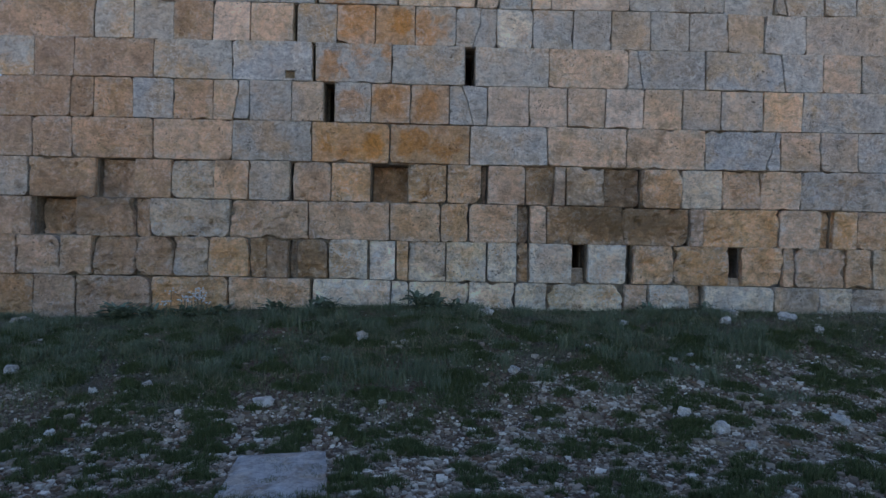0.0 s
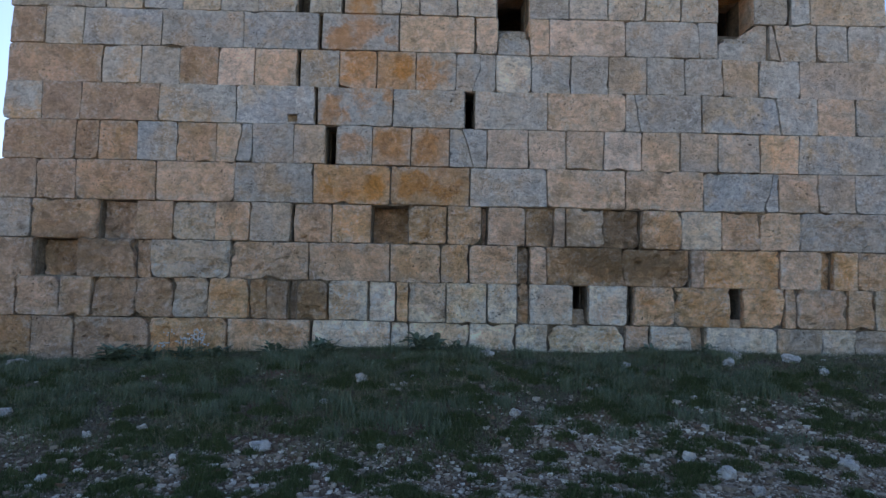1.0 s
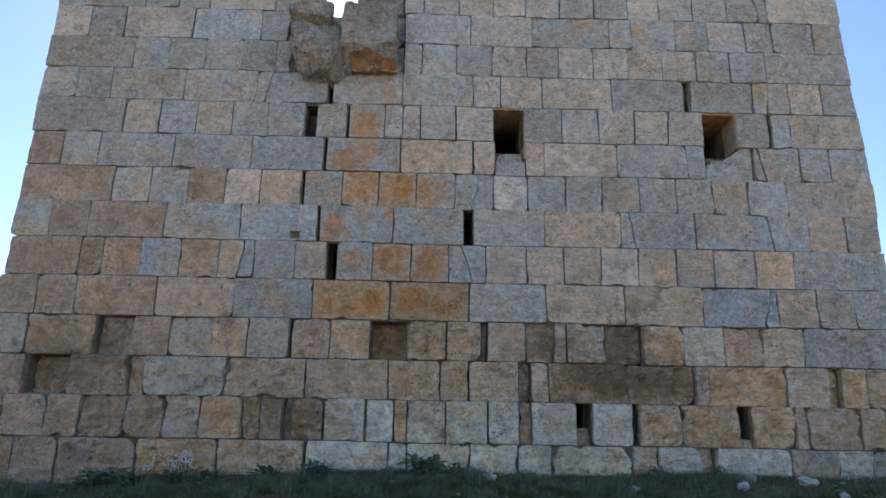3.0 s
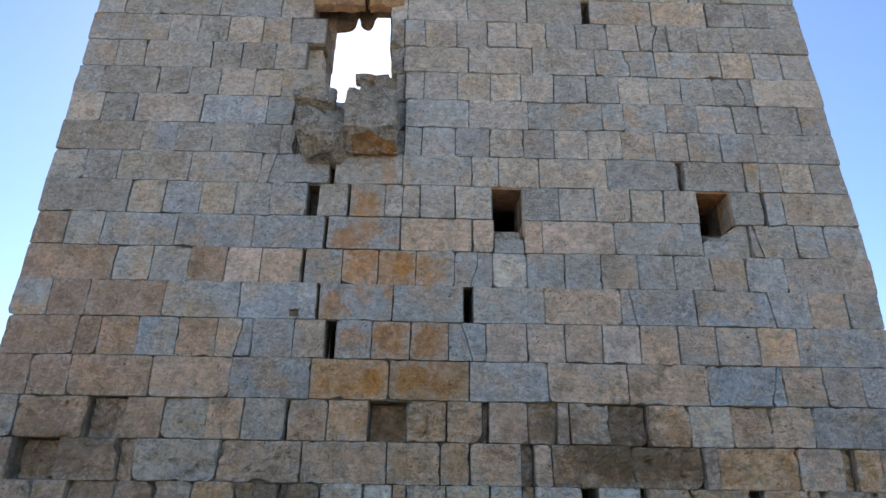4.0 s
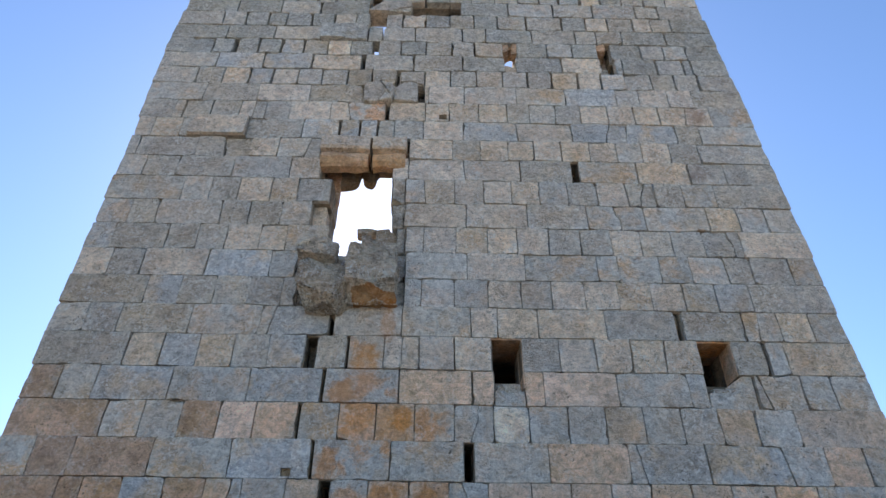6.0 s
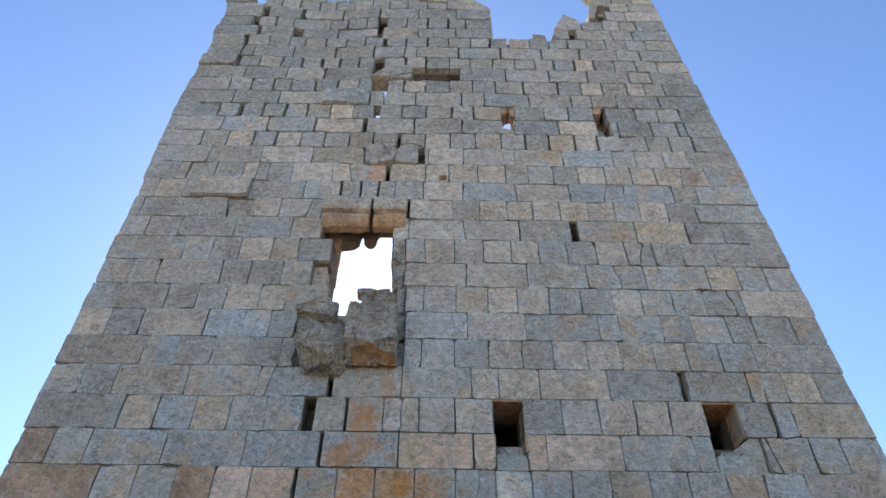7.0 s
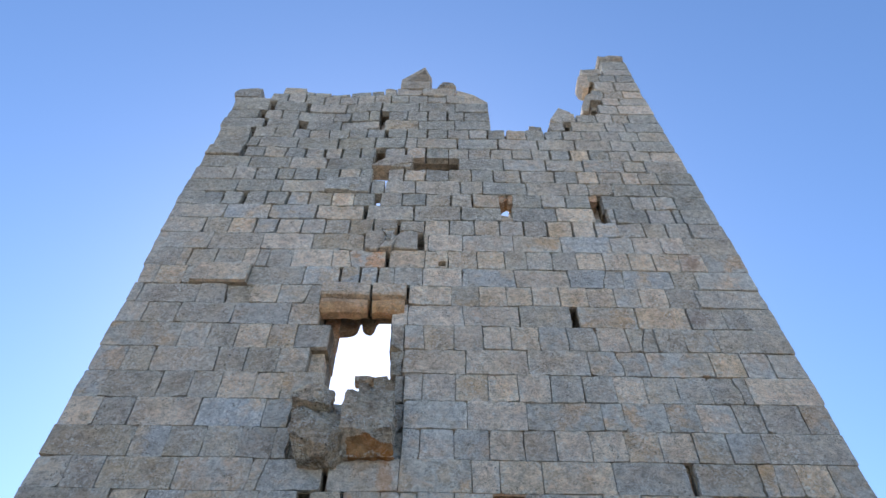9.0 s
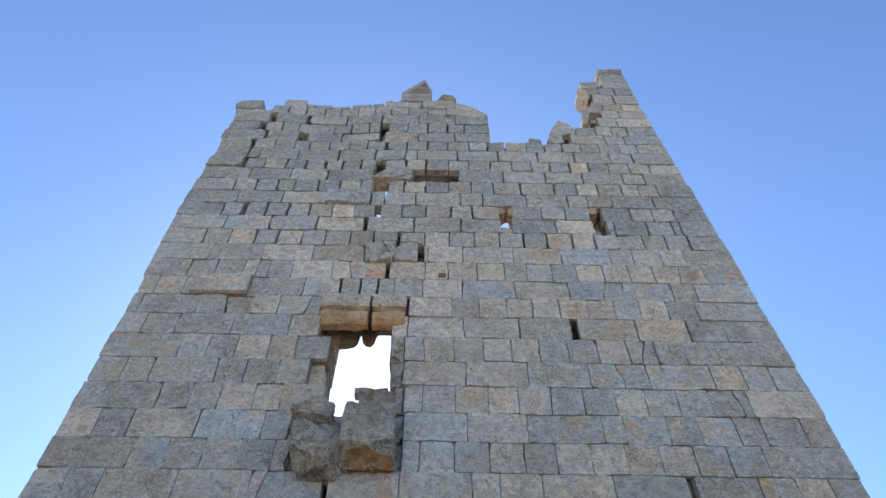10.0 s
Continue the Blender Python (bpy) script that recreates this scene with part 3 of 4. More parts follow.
# Courses from the foot up: bottom, height, and the joints along the wall with the kind of each block between them
# (n grey-tan, t tan, x faded tan, g grey, u weathered grey, y sooty, b blue-grey, o ochre, m ochre on grey, w pale, d brown, k dark;
# a digit sets it back and p forward, in steps of 5 cm; h a block of part height in tenths; v a thin block; - an opening; S a low sill).
COURSES = [
    (0.45, 0.73, "-6.02 d -5.44 n -4.87 n -3.87 t -2.84 n -1.73 - -1.70 w -0.65 w -0.40 w 0.40 w 1.03 w 1.47 w 2.51 t 2.86 w 3.43 t2 3.61 w 4.57 n 5.18 w 5.65 n 6.03"),
    (1.18, 0.54, "-6.02 t -5.66 t -5.08 t -4.65 n -4.08 t -3.58 n -3.10 t -2.56 d1 -2.32 d -2.04 d3 -1.93 d -1.50 w -0.96 w -0.58 t -0.42 w 0.09 w 0.64 w 1.06 t2 1.22 w 1.80 - 2.01 w 2.55 d4 2.63 t 3.20 t 3.93 - 4.12 t 4.70 t 4.84 t 5.57 t 5.92 g 6.20"),
    (1.71, 0.52, "-6.02 n -5.46 d5 -4.87 t -4.10 t1 -3.89 x -2.83 t -1.77 t -0.68 n 0.01 t 0.38 t 1.06 d3 1.22 t 1.45 d 2.49 d1 3.41 d 3.59 t 4.63 n 5.20 t2 5.38 n 5.70 t 6.20"),
    (2.23, 0.53, "-6.01 g -5.52 t -4.63 d4 -4.13 t -3.62 x -3.05 t -2.58 x -2.03 d6 -1.99 t -1.48 t -0.95 d8 -0.44 t 0.08 t 0.56 d3 0.63 t 1.16 d2 1.54 t 1.70 n 2.23 d2 2.74 t 3.29 x 3.84 n 4.38 t 4.91 g 6.20"),
    (2.76, 0.54, "-6.0 n -5.48 n -4.95 t -3.87 t -2.81 g -1.75 o -0.70 o 0.39 g 1.44 t 2.52 t 3.59 b 4.50 b 4.63 t 5.18 n 5.70 b 6.21"),
    (3.30, 0.54, "-5.96 t -4.98 n -4.67 t -4.15 b -3.61 t -3.08 t -2.77 g -2.59 g -2.03 n -1.60 - -1.45 m -0.96 o -0.43 o 0.10 b 0.36 b 0.61 t 1.18 t 1.70 t 2.22 t 2.74 t 3.27 n 3.80 n 4.38 t 4.92 b 6.21"),
    (3.84, 0.53, "-5.96 g -5.47 n -4.94 t -3.88 g -2.83 b -1.76 - -1.72 m -0.69 g 0.30 - 0.44 g 1.44 t 2.52 g 2.68 b 3.58 b 4.65 g 5.19 t 5.73 g 6.21"),
    (4.36, 0.53, "-5.96 n -4.68 g -4.15 g -3.62 n -3.10 t -2.60 t -2.02 - -1.97 g -1.44 o -0.92 o -0.38 m 0.17 g 0.46 g 0.72 w 1.21 g 1.76 g 2.28 n 2.81 g 3.35 g 3.87 n 4.38 g 4.95 n 6.20"),
    (4.89, 0.52, "-5.96 n -5.48 g -4.96 b -3.89 g -2.77 b -1.74 - -1.69 m -0.63 t 0.43 t 0.75 S 1.19 t 1.46 t 2.52 g 3.54 g 3.81 S 4.52 n 4.65 g 5.19 g 5.64 g 6.19"),
    (5.41, 0.54, "-5.96 n -4.68 t -4.15 b -3.62 t -3.10 t -2.58 b -2.05 d9 -1.87 n -1.43 - -1.39 m -0.87 t -0.61 n -0.35 t 0.17 t 0.73 - 1.18 t 1.73 t 2.27 t 2.80 t 3.31 t 3.82 - 4.33 t 4.79 d5 4.85 g 5.11 n 6.18"),
    (5.95, 0.51, "-5.95 n -5.44 n -4.93 n -3.86 g -2.79 g -2.63 b -1.74 - -1.66 g -0.63 g 0.42 t 0.83 t 1.45 t 2.49 t 3.57 d3 3.66 n 4.62 g 4.84 g 5.16 n 5.65 g 6.17"),
    (6.46, 0.52, "-5.94 n -4.67 b -4.15 n -3.60 n -3.06 n -2.55 n -2.32 k2 -1.49 k2 -0.62 g -0.35 g 0.17 g 0.70 t 1.23 g 1.71 n 2.23 n 2.76 n 3.28 t 3.80 g 4.32 g 4.86 n 6.14"),
    (6.98, 0.52, "-5.93 n -5.40 n -4.88 n -3.83 b -2.81 g -2.39 k2 -1.53 k2 -0.62 g 0.38 n 1.32 g 2.50 g 2.84 g 3.52 g 4.01 g 4.60 t 5.02 n 5.66 g 6.11"),
    (7.50, 0.53, "-5.93 b -5.52 n -4.62 t -4.11 t -3.64 t -3.07 t -2.63 g -1.94 - -0.81 k1 -0.64 n -0.34 n 0.20 t 0.73 t 1.22 t 1.75 n 2.29 t 2.80 t 3.30 t 3.82 t 4.35 n 4.82 n 4.98 n 6.08"),
    (8.03, 0.52, "-5.92 g -5.40 t -4.92 g -3.84 n -3.34 n -2.80 g -2.29 t3 -2.04 - -0.91 k1 -0.68 n 0.38 n 1.43 n 2.46 g 3.00 g 3.46 g 4.54 t 5.07 g 5.56 g 6.04"),
    (8.55, 0.54, "-5.91 g -4.62 g -4.13 n -3.63 t -3.06 t -2.59 t -2.01 - -0.93 k -0.69 g -0.35 n 0.18 t 0.69 t 1.18 n 1.68 g 2.18 n 2.70 n 3.23 n 3.50 n 3.73 n 4.23 g 4.80 n 6.01"),
    (9.09, 0.51, "-5.90 g -5.43 t -4.84 n -3.83 g -2.80 t -2.25 - -0.94 t -0.66 n 0.35 n 1.37 n 2.32 - 2.45 g 3.50 n 4.46 n 5.10 n 5.52 n 5.97"),
    (9.60, 0.50, "-5.89 n -5.70 n -4.61 t -4.10 t1 -3.62 t -3.10 g -2.55 g -2.31 - -0.66 n 0.14 g 0.65 n 1.17 n 1.65 n 2.17 n 2.69 n 3.20 g 3.67 n 4.20 n 4.75 n 5.94"),
    (10.10, 0.50, "-5.88 n -5.56 t -5.03 n -4.85 p2n -3.77 n -2.72 b -2.03 d5 -1.99 b -1.65 d6 -1.61 b -1.31 d4 -1.27 u -0.97 t -0.42 n 0.34 b 1.37 n 2.41 b 3.10 b 3.47 b 4.42 n 4.88 g 5.90"),
    (10.60, 0.51, "-5.90 n -5.28 n -5.10 n -4.55 n -4.01 n -3.73 n -3.51 t -3.04 n -2.24 n -1.88 m -1.18 - -1.10 t -0.39 n 0.07 t 0.65 t 1.20 n 1.64 n 2.15 n 2.64 n 3.18 n 3.69 n 4.19 n 4.71 t 5.20 g 5.88"),
    (11.11, 0.50, "-5.92 g -4.80 n -3.74 n -2.71 n -2.04 n -1.66 n1 -1.08 n1 -0.56 d6 -0.42 n -0.34 t 0.37 g 1.41 g 2.39 b 3.41 n 3.88 n 4.45 n 4.95 n 5.87"),
    (11.61, 0.50, "-5.93 n -5.07 n -4.55 t -4.02 b -3.53 n -3.02 n -2.53 n -2.01 n -1.51 p1n -1.01 - -0.95 n -0.43 n 0.10 t 0.63 n 1.16 g 1.66 n 2.18 n 2.69 n 3.20 b 3.69 n 4.21 n 4.70 n 5.18 n 5.86"),
    (12.11, 0.49, "-5.93 n -4.77 b -3.81 b -2.79 n -1.77 - -1.69 n -0.67 n 0.35 n 1.23 - 1.46 n 2.42 n 3.27 - 3.56 g 3.69 n 4.41 n 4.99 n 5.16 n 5.84"),
    (12.59, 0.48, "-5.94 n -4.95 n -4.54 - -4.44 n -4.00 n -3.51 b -3.02 n -2.52 w -2.03 n -1.58 - -1.44 n -0.96 n -0.43 n 0.12 n 0.62 n 1.22 - 1.50 n 2.15 n 2.69 n 3.23 - 3.51 n 4.16 n 4.65 g 5.13 n 5.83"),
    (13.07, 0.48, "-5.95 n -4.75 n -3.72 n -2.73 p2y -1.71 v -1.37 n -0.67 n 0.35 n 0.86 v 1.86 n 2.81 n 3.27 n 3.82 n 4.79 n 5.82"),
    (13.55, 0.48, "-5.90 n -4.94 n -4.46 n -3.93 n -3.54 n -2.99 n -2.47 n -2.01 n -1.70 - -1.34 n -0.97 n -0.45 t 0.08 n 0.61 n 1.13 n 1.76 n 2.57 n 3.09 n 3.58 n 4.15 n 4.55 n 4.99 n 5.81"),
    (14.03, 0.48, "-5.84 n -4.70 n -3.72 n -2.84 n -1.72 - -1.37 p1n -0.78 d7 0.08 d5 0.32 n 1.39 g 2.41 n 3.31 g 4.28 n 4.80 n 5.80"),
    (14.51, 0.45, "-5.85 p1y -4.99 d6 -4.91 n -4.44 n -3.92 n -3.43 n -2.95 n -2.53 n -2.07 n -1.71 d5 -1.50 n -0.97 n -0.47 n 0.08 n 0.57 n 1.11 n 1.63 n 2.12 n 2.56 n 3.07 n 3.54 n 4.03 n 4.53 n 5.05 n 5.78"),
    (14.96, 0.48, "-5.81 y -4.95 n -4.67 n -3.70 n -2.69 n -1.75 n -1.01 n -0.72 n 0.29 n 1.33 n 2.31 n 3.26 n 4.16 n 4.71 n 5.73"),
    (15.44, 0.44, "-5.80 y -5.01 d4 -4.92 n -4.38 n -3.87 n -3.48 n -2.97 n -2.46 n -2.02 n -1.55 d5 -1.48 n -1.00 n -0.46 n 0.05 n 0.60 n 1.07 n 1.55 n 2.06 n 2.53 n 3.01 n 3.48 n 3.96 n 4.47 n 4.95 n 5.69"),
    (15.88, 0.46, "-5.86 y -4.77 d4 -4.68 n -3.87 d4 -3.61 n -2.72 n -1.74 d5 -1.62 n -0.71 n 0.24 n 1.18 - 2.73 n 3.12 d6 3.30 n 4.19 n 4.70 n 5.66"),
    (16.34, 0.46, "-5.81 y -5.00 d5 -4.85 n -4.36 n -3.92 n -2.96 n -2.51 n -2.04 n -1.76 d5 -1.53 n -1.02 n -0.49 n 0.05 n 0.50 n 1.17 - 3.09 n 3.49 n 4.02 n 4.46 n 4.89 n 5.63"),
    (16.81, 0.48, "-5.80 y -4.83 d5 -4.67 n -3.76 d4 -3.68 n -2.70 n -1.74 n -0.73 n 0.25 n 1.16 - 3.84 d4 4.17 n 4.71 n 5.61"),
    (17.28, 0.44, "-5.82 h4y -4.86 n -4.39 n -3.87 n -3.36 n -2.92 n -2.44 n -1.97 n -1.52 n -1.03 n -0.51 n 0.01 n 0.52 - 4.05 u2 4.34 n 4.85 n 5.60"),
    (17.72, 0.42, "-4.58 h9n -3.94 h5n -3.67 h5n -3.21 h3n -2.65 h5n -2.09 h5n -1.73 h9n -1.39 n -0.68 n 0.25 - 4.13 n 4.47 n 5.02 n 5.59"),
    (18.15, 0.57, "4.30 n 4.89 n 5.58"),
    (18.72, 0.45, "4.18 n 4.52 n 5.00 n 5.56"),
    (19.17, 0.39, "4.07 n 4.68 n 5.54"),
    (19.55, 0.52, "4.75 n 5.52"),
    (20.08, 0.27, "4.73 n 5.51"),
]
SPLAY = {32: [(3.7, 4.2)], 33: [(3.7, 4.2)], 36: [(3.9, 4.34)], 37: [(3.9, 4.4)], 24: [(1.14, 1.6), (3.15, 3.62), (-1.72, -1.3)], 25: [(1.14, 1.6), (-1.75, -1.3)], 26: [(-1.75, -1.3)], 27: [(-1.75, -1.3)], 6: [(-1.62, -1.43)], 7: [(0.28, 0.46)], 16: [(-2.0, -0.9)], 15: [(-2.0, -0.92)],
         14: [(-2.0, -0.92)], 13: [(-2.0, -0.92)], 17: [(-2.31, -0.66)], 12: [(-1.75, -1.4)]}
SOCKETS = {6: (-2.13, -1.99, 3.87, 3.98), 19: (-0.12, 0.03, 10.64, 10.8)}
CRACKS = {(7, 0.46): 0.16, (5, 0.36): -0.14, (4, 4.5): 0.13, (8, 1.0): 0.0, (6, 2.68): -0.1, (18, 3.1): 0.12, (14, 3.0): -0.08, (20, -2.04): 0.22, (19, -1.88): -0.12, (17, -2.55): 0.14, (15, 3.5): 0.12, (10, -2.63): 0.1, (10, -2.79): 0.07, (12, -2.39): 0.03, (8, 4.65): -0.08, (10, 4.84): 0.05, (13, 4.82): -0.06, (5, -2.77): 0.05, (9, -0.61): 0.04, (19, 4.71): 0.06}  # slanting cracks through single blocks
EAST = [2.0, 5.2, 7.0, 8.6, 10.8, 12.5, 14.0, 15.5, 17.0, 18.5, 20.3], [6.2, 6.2, 6.125, 6.07, 5.985, 5.9, 5.82, 5.71, 5.62, 5.575, 5.5]  # the battered corner
rng = random.Random(7)
upper, core = Heap(), Heap()
stones = []
KINDS = "ntgbomwdkuexfyc"
for row, (z0, h, plan) in enumerate(COURSES):
    words = plan.split()
    joints, kinds = [float(a) for a in words[0::2]], words[1::2]
    joints[-1] = float(np.interp(z0 + h / 2, *EAST))
    solid = []
    lo = joints[0] + 0.008
    for k, code in enumerate(kinds):
        a, b = joints[k], joints[k + 1]
        if code == "-" and b - a > 0.11:
            solid.append((lo, a + 0.02))
            lo = b - 0.02
    solid.append((lo, joints[-1] - 0.008))
    for c, d in SPLAY.get(row, []):
        cut = []
        for a, b in solid:
            cut += [(a, min(b, c)), (max(a, d), b)] if c < b and d > a else [(a, b)]
        solid = [(a, b) for a, b in cut if b - a > 0.03]
    for a, b in solid:
        core.add(box(a, b, FACE + DEPTH - 0.02, BACK, z0, z0 + h - 0.004))
    for a, b in ((joints[0] + 0.03, joints[0] + 0.5), (joints[-1] - 0.5, joints[-1] - 0.03)):
        if joints[0] < -4 and 0 < row < 29:
            core.add(box(a, b, FACE + 0.2, FACE + DEPTH - 0.022, z0, z0 + h - 0.004))
    leans = [rng.gauss(0, 0.006) + (rng.uniform(-0.06, 0.05) if rng.random() < 0.07 else 0.0) for _ in joints]
    leans[0], leans[-1] = 0.008, -0.026 if row > 6 else 0.0
    leans = [CRACKS.get((row, j), lean) for j, lean in zip(joints, leans)]
    for k, code in enumerate(kinds):
        if code == "-":
            leans[k + 1] = leans[k]
    for k, code in enumerate(kinds):
        if code == "-":
            continue
        a, b = joints[k], joints[k + 1]
        back, top, kind, thin = 0.0, z0 + h, code[0], 0.0
        if code[0] == "p":
            back, kind = -0.05 * int(code[1]), code[2]
        elif code[0] == "h":
            top, kind = z0 + 0.1 * int(code[1]) * h, code[2]
        elif code == "v":
            kind, thin = "n", 0.3
        elif code == "S":
            top, kind, back = z0 + 0.48 * h, "g", 0.03
        elif len(code) > 1:
            back = min(0.4, (0.09 if row > 20 else 0.05) * int(code[1]))
        # narrow deep slots take the near-black core colour in place of shade
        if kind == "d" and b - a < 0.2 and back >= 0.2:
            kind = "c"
        seed = row * 37.1 + k * 3.7
        worn = 0.0 if row > 4 else (0.72, 0.66, 0.6, 0.52, 0.36)[row]
        if row < 4 and rng.random() < 0.5:
            worn *= 0.55
        if row > 4:
            worn = (0.15 if row < 9 else 0.12) + 0.5 * max(0.0, rng.random() - 0.7)
        loose_set = row > 20
        open_joint = -2.2 < a and b < 4.7
        if loose_set:
            worn += 0.12
        if kind == "k":
            worn = 0.7
        gap = (0.004 + 0.008 * rng.random() + (0.02 if rng.random() < 0.16 else 0.0)) if loose_set else 0.002 + 0.0035 * rng.random() + (0.009 if rng.random() < 0.08 else 0.0)
        low = (0.003 + 0.007 * rng.random() + (0.014 if rng.random() < 0.08 else 0.0)) if loose_set else 0.0018 + 0.0025 * rng.random()
        if row < 4:
            gap += 0.003 * rng.random()
        if 2 < row < 9 and b < -2.9 and kind in "tn":
            kind = "f"
        if row < 3 and b < -3.5 and kind in "tn":
            kind = "f"
        if row < 4 and kind in "tn":
            kind = "e" if kind == "t" or rng.random() < 0.5 else kind
        if row > 8 and kind in "nt":
            kind = "y" if row > 21 and rng.random() < (0.65 if a < 1.2 else 0.4) else "u" if rng.random() < (0.85 if row > 22 else (0.75 if kind == "n" else 0.4) if a < -0.7 or a > 2.9 else 0.4 if row > 18 else 0.2) else "x"
        end_a = rng.uniform(-0.015, 0.015) if k == 0 else gap
        end_b = rng.uniform(-0.015, 0.015) if k == len(kinds) - 1 else gap
        front = FACE + back + rng.uniform(-0.007, 0.007) * (2.5 if row < 4 else 1.0)
        if back < 0.03 and code != "S" and not thin:  # mortar behind the arrises
            core.add(box(a - 0.008 if k else a + 0.03, b + 0.008 if k < len(kinds) - 1 else b - 0.03, front + (0.1 if row < 4 else 0.17 if row > 18 else 0.07), front + 0.36, z0 - 0.006, top + (0.006 if row < 29 else -0.02)))
        verts, faces, rim = ashlar(a + end_a, b - end_b, z0 + low, top - low, front, thin or DEPTH + 0.04 - min(back, 0.4), seed, worn, rng.random() < (0.45 if row < 4 else 0.0 if row < 9 else 0.6 if row > 17 and a < -0.4 and b > -2.1 else 0.12),
                                   SOCKETS[row] if row in SOCKETS and a < SOCKETS[row][0] and b > SOCKETS[row][1] else None, 0.62 if row < 4 else 1.0 if loose_set else 0.68 if open_joint else 0.5,
                                   0.045 if row < 5 else 0.065 if row < 16 else 0.09)
        la, lb, zm = leans[k], leans[k + 1], z0 + h / 2
        P = np.array(verts)
        share, up = (P[:, 0] - a) / (b - a), (P[:, 2] - zm) / h
        jag = [(0.05 if (row, j) in CRACKS else 0.004) * (field(P[:, 2] * 3.1 + 11.3 * j, row * 1.7, j * 2.9) + 0.6 * field(P[:, 2] * 9 + 5.1 * j, row * 2.3, j * 1.3)) for j in (a, b)]
        P[:, 0] += (la * up + jag[0]) * (1 - share) + (lb * up + jag[1]) * share
        P[:, 2] += 0.02 * field(P[:, 0] * 0.6, 3.3, P[:, 2] * 0.6)
        if row > 25:
            P[:, 2] -= 0.17 * min(1.0, (row - 25) / 6) * np.exp(-((P[:, 0] + 3.1) / 0.9) ** 2)
        block = ([tuple(q) for q in P.tolist()], faces, rim)
        if row <= 14:
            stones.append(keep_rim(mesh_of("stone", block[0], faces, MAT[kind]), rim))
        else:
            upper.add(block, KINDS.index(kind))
wall_core = part("rubble_core", core.mesh("rubble_core", [CORE]), tower, "mortar and rubble behind the facing, colour darkened as in deep shade")
wall_core["kind"] = "stuff"
for me in stones:
    part("stone", me, tower)
ob = part("upper_masonry", upper.mesh("upper_masonry", [MAT[k] for k in KINDS]), tower, "upper courses of coursed limestone blocks")
ob["kind"] = "stuff"

# unseen plain walls, roof and floor, added to keep the lower openings dark; the rear wall stays below the upper
# window's view
for name, b in (("side_wall", (-5.8, -4.9, 9.32, 15.0, 0.3, 13.0)), ("side_wall", (4.5, 5.4, 9.32, 15.0, 0.3, 13.0)), ("rear_wall", (-5.8, 5.4, 15.02, 15.9, 0.3, 11.0)),
                ("chamber_roof", (-4.88, 4.48, 9.32, 15.0, 6.2, 6.55)), ("chamber_floor", (-4.88, 4.48, 9.32, 15.0, 0.3, 0.95))):
    part(name, mesh_of(name, *box(*b), MAT["n"]), tower)

# smooth reveals and soffits of the two lower windows
for x0, x1 in ((0.735, 1.175), (3.825, 4.32)):
    low = 5.17 if x1 < 2 else 5.41
    part("reveal", mesh_of("reveal", *slab_of([(x1, low), (x1 + 0.12, low), (x1 + 0.12, 5.93), (x1, 5.93)], 8.53, 9.33), MAT["t"]), tower, "tan stone window reveal")
    part("window_soffit", mesh_of("window_soffit", *box(x0 - 0.05, x1 + 0.05, 8.54, 9.33, 5.932, 5.99), MAT["o"]), tower, "ochre window soffit")

part("sill_block", mesh_of("sill_block", *slab_of([(3.9, 5.08), (4.51, 5.08), (4.51, 5.4), (4.37, 5.4)], 8.53, 9.25, 0.015), MAT["g"]), tower, "grey sill block sloping into the window")

# window head: two moulded lintel blocks, split apart, the rear lintel broken behind them
for x0, x1, sd in ((-2.29, -1.385, 1.0), (-1.335, -0.71, 5.0)):
    head = part("lintel", mesh_of("lintel", *prism([(8.4, 10.07), (8.37, 9.98), (8.36, 9.78), (8.39, 9.735), (8.5, 9.725), (9.0, 9.725), (9.0, 10.07)], x0, x1, sd, 0.03, 14), MAT["x"]), tower, "moulded lintel block with an ochre underside")
    part("moulding", mesh_of("moulding", *prism([(8.57, 9.72), (8.53, 9.7), (8.44, 9.655), (8.395, 9.6), (8.375, 9.52), (8.41, 9.44), (8.5, 9.38), (8.66, 9.385), (8.66, 9.72)], x0 + 0.02, x1 - 0.015, sd, 0.045, 14), OCHRE_TAN), head, "rounded ochre moulding")
    # underside coloured dark, since bounced light leaves it too bright
    part("soffit", mesh_of("soffit", *prism([(8.665, 9.72), (8.665, 9.43), (8.85, 9.56), (8.97, 9.66), (8.97, 9.72)], x0 + 0.02, x1 - 0.02, sd, 0.03, 14), DARK), head, "broken brown underside, darkened for its shade")
ragged = [(-2.12, 10.06), (-2.12, 9.3), (-1.95, 9.37), (-1.8, 9.39), (-1.7, 9.42), (-1.635, 9.5), (-1.6, 9.7), (-1.57, 9.72), (-1.545, 9.54), (-1.49, 9.47),
          (-1.43, 9.44), (-1.37, 9.445), (-1.32, 9.52), (-1.29, 9.68), (-1.25, 9.74), (-0.96, 9.74), (-0.9, 10.06)]
part("lintel_remnant", mesh_of("lintel_remnant", *slab_of(ragged, 9.02, 9.2), DARK), tower, "ragged rear lintel, darkened for its shade")
part("jamb", mesh_of("jamb", *slab_of([(-2.45, 10.05), (-2.45, 7.75), (-1.95, 7.75), (-2.0, 8.0), (-2.03, 8.2), (-2.05, 8.45), (-2.02, 8.62), (-2.0, 8.88), (-1.965, 9.0), (-1.965, 9.25), (-1.95, 9.62), (-2.0, 10.05)], 9.0, 9.18), MAT["d"]), tower, "brown broken window jamb")

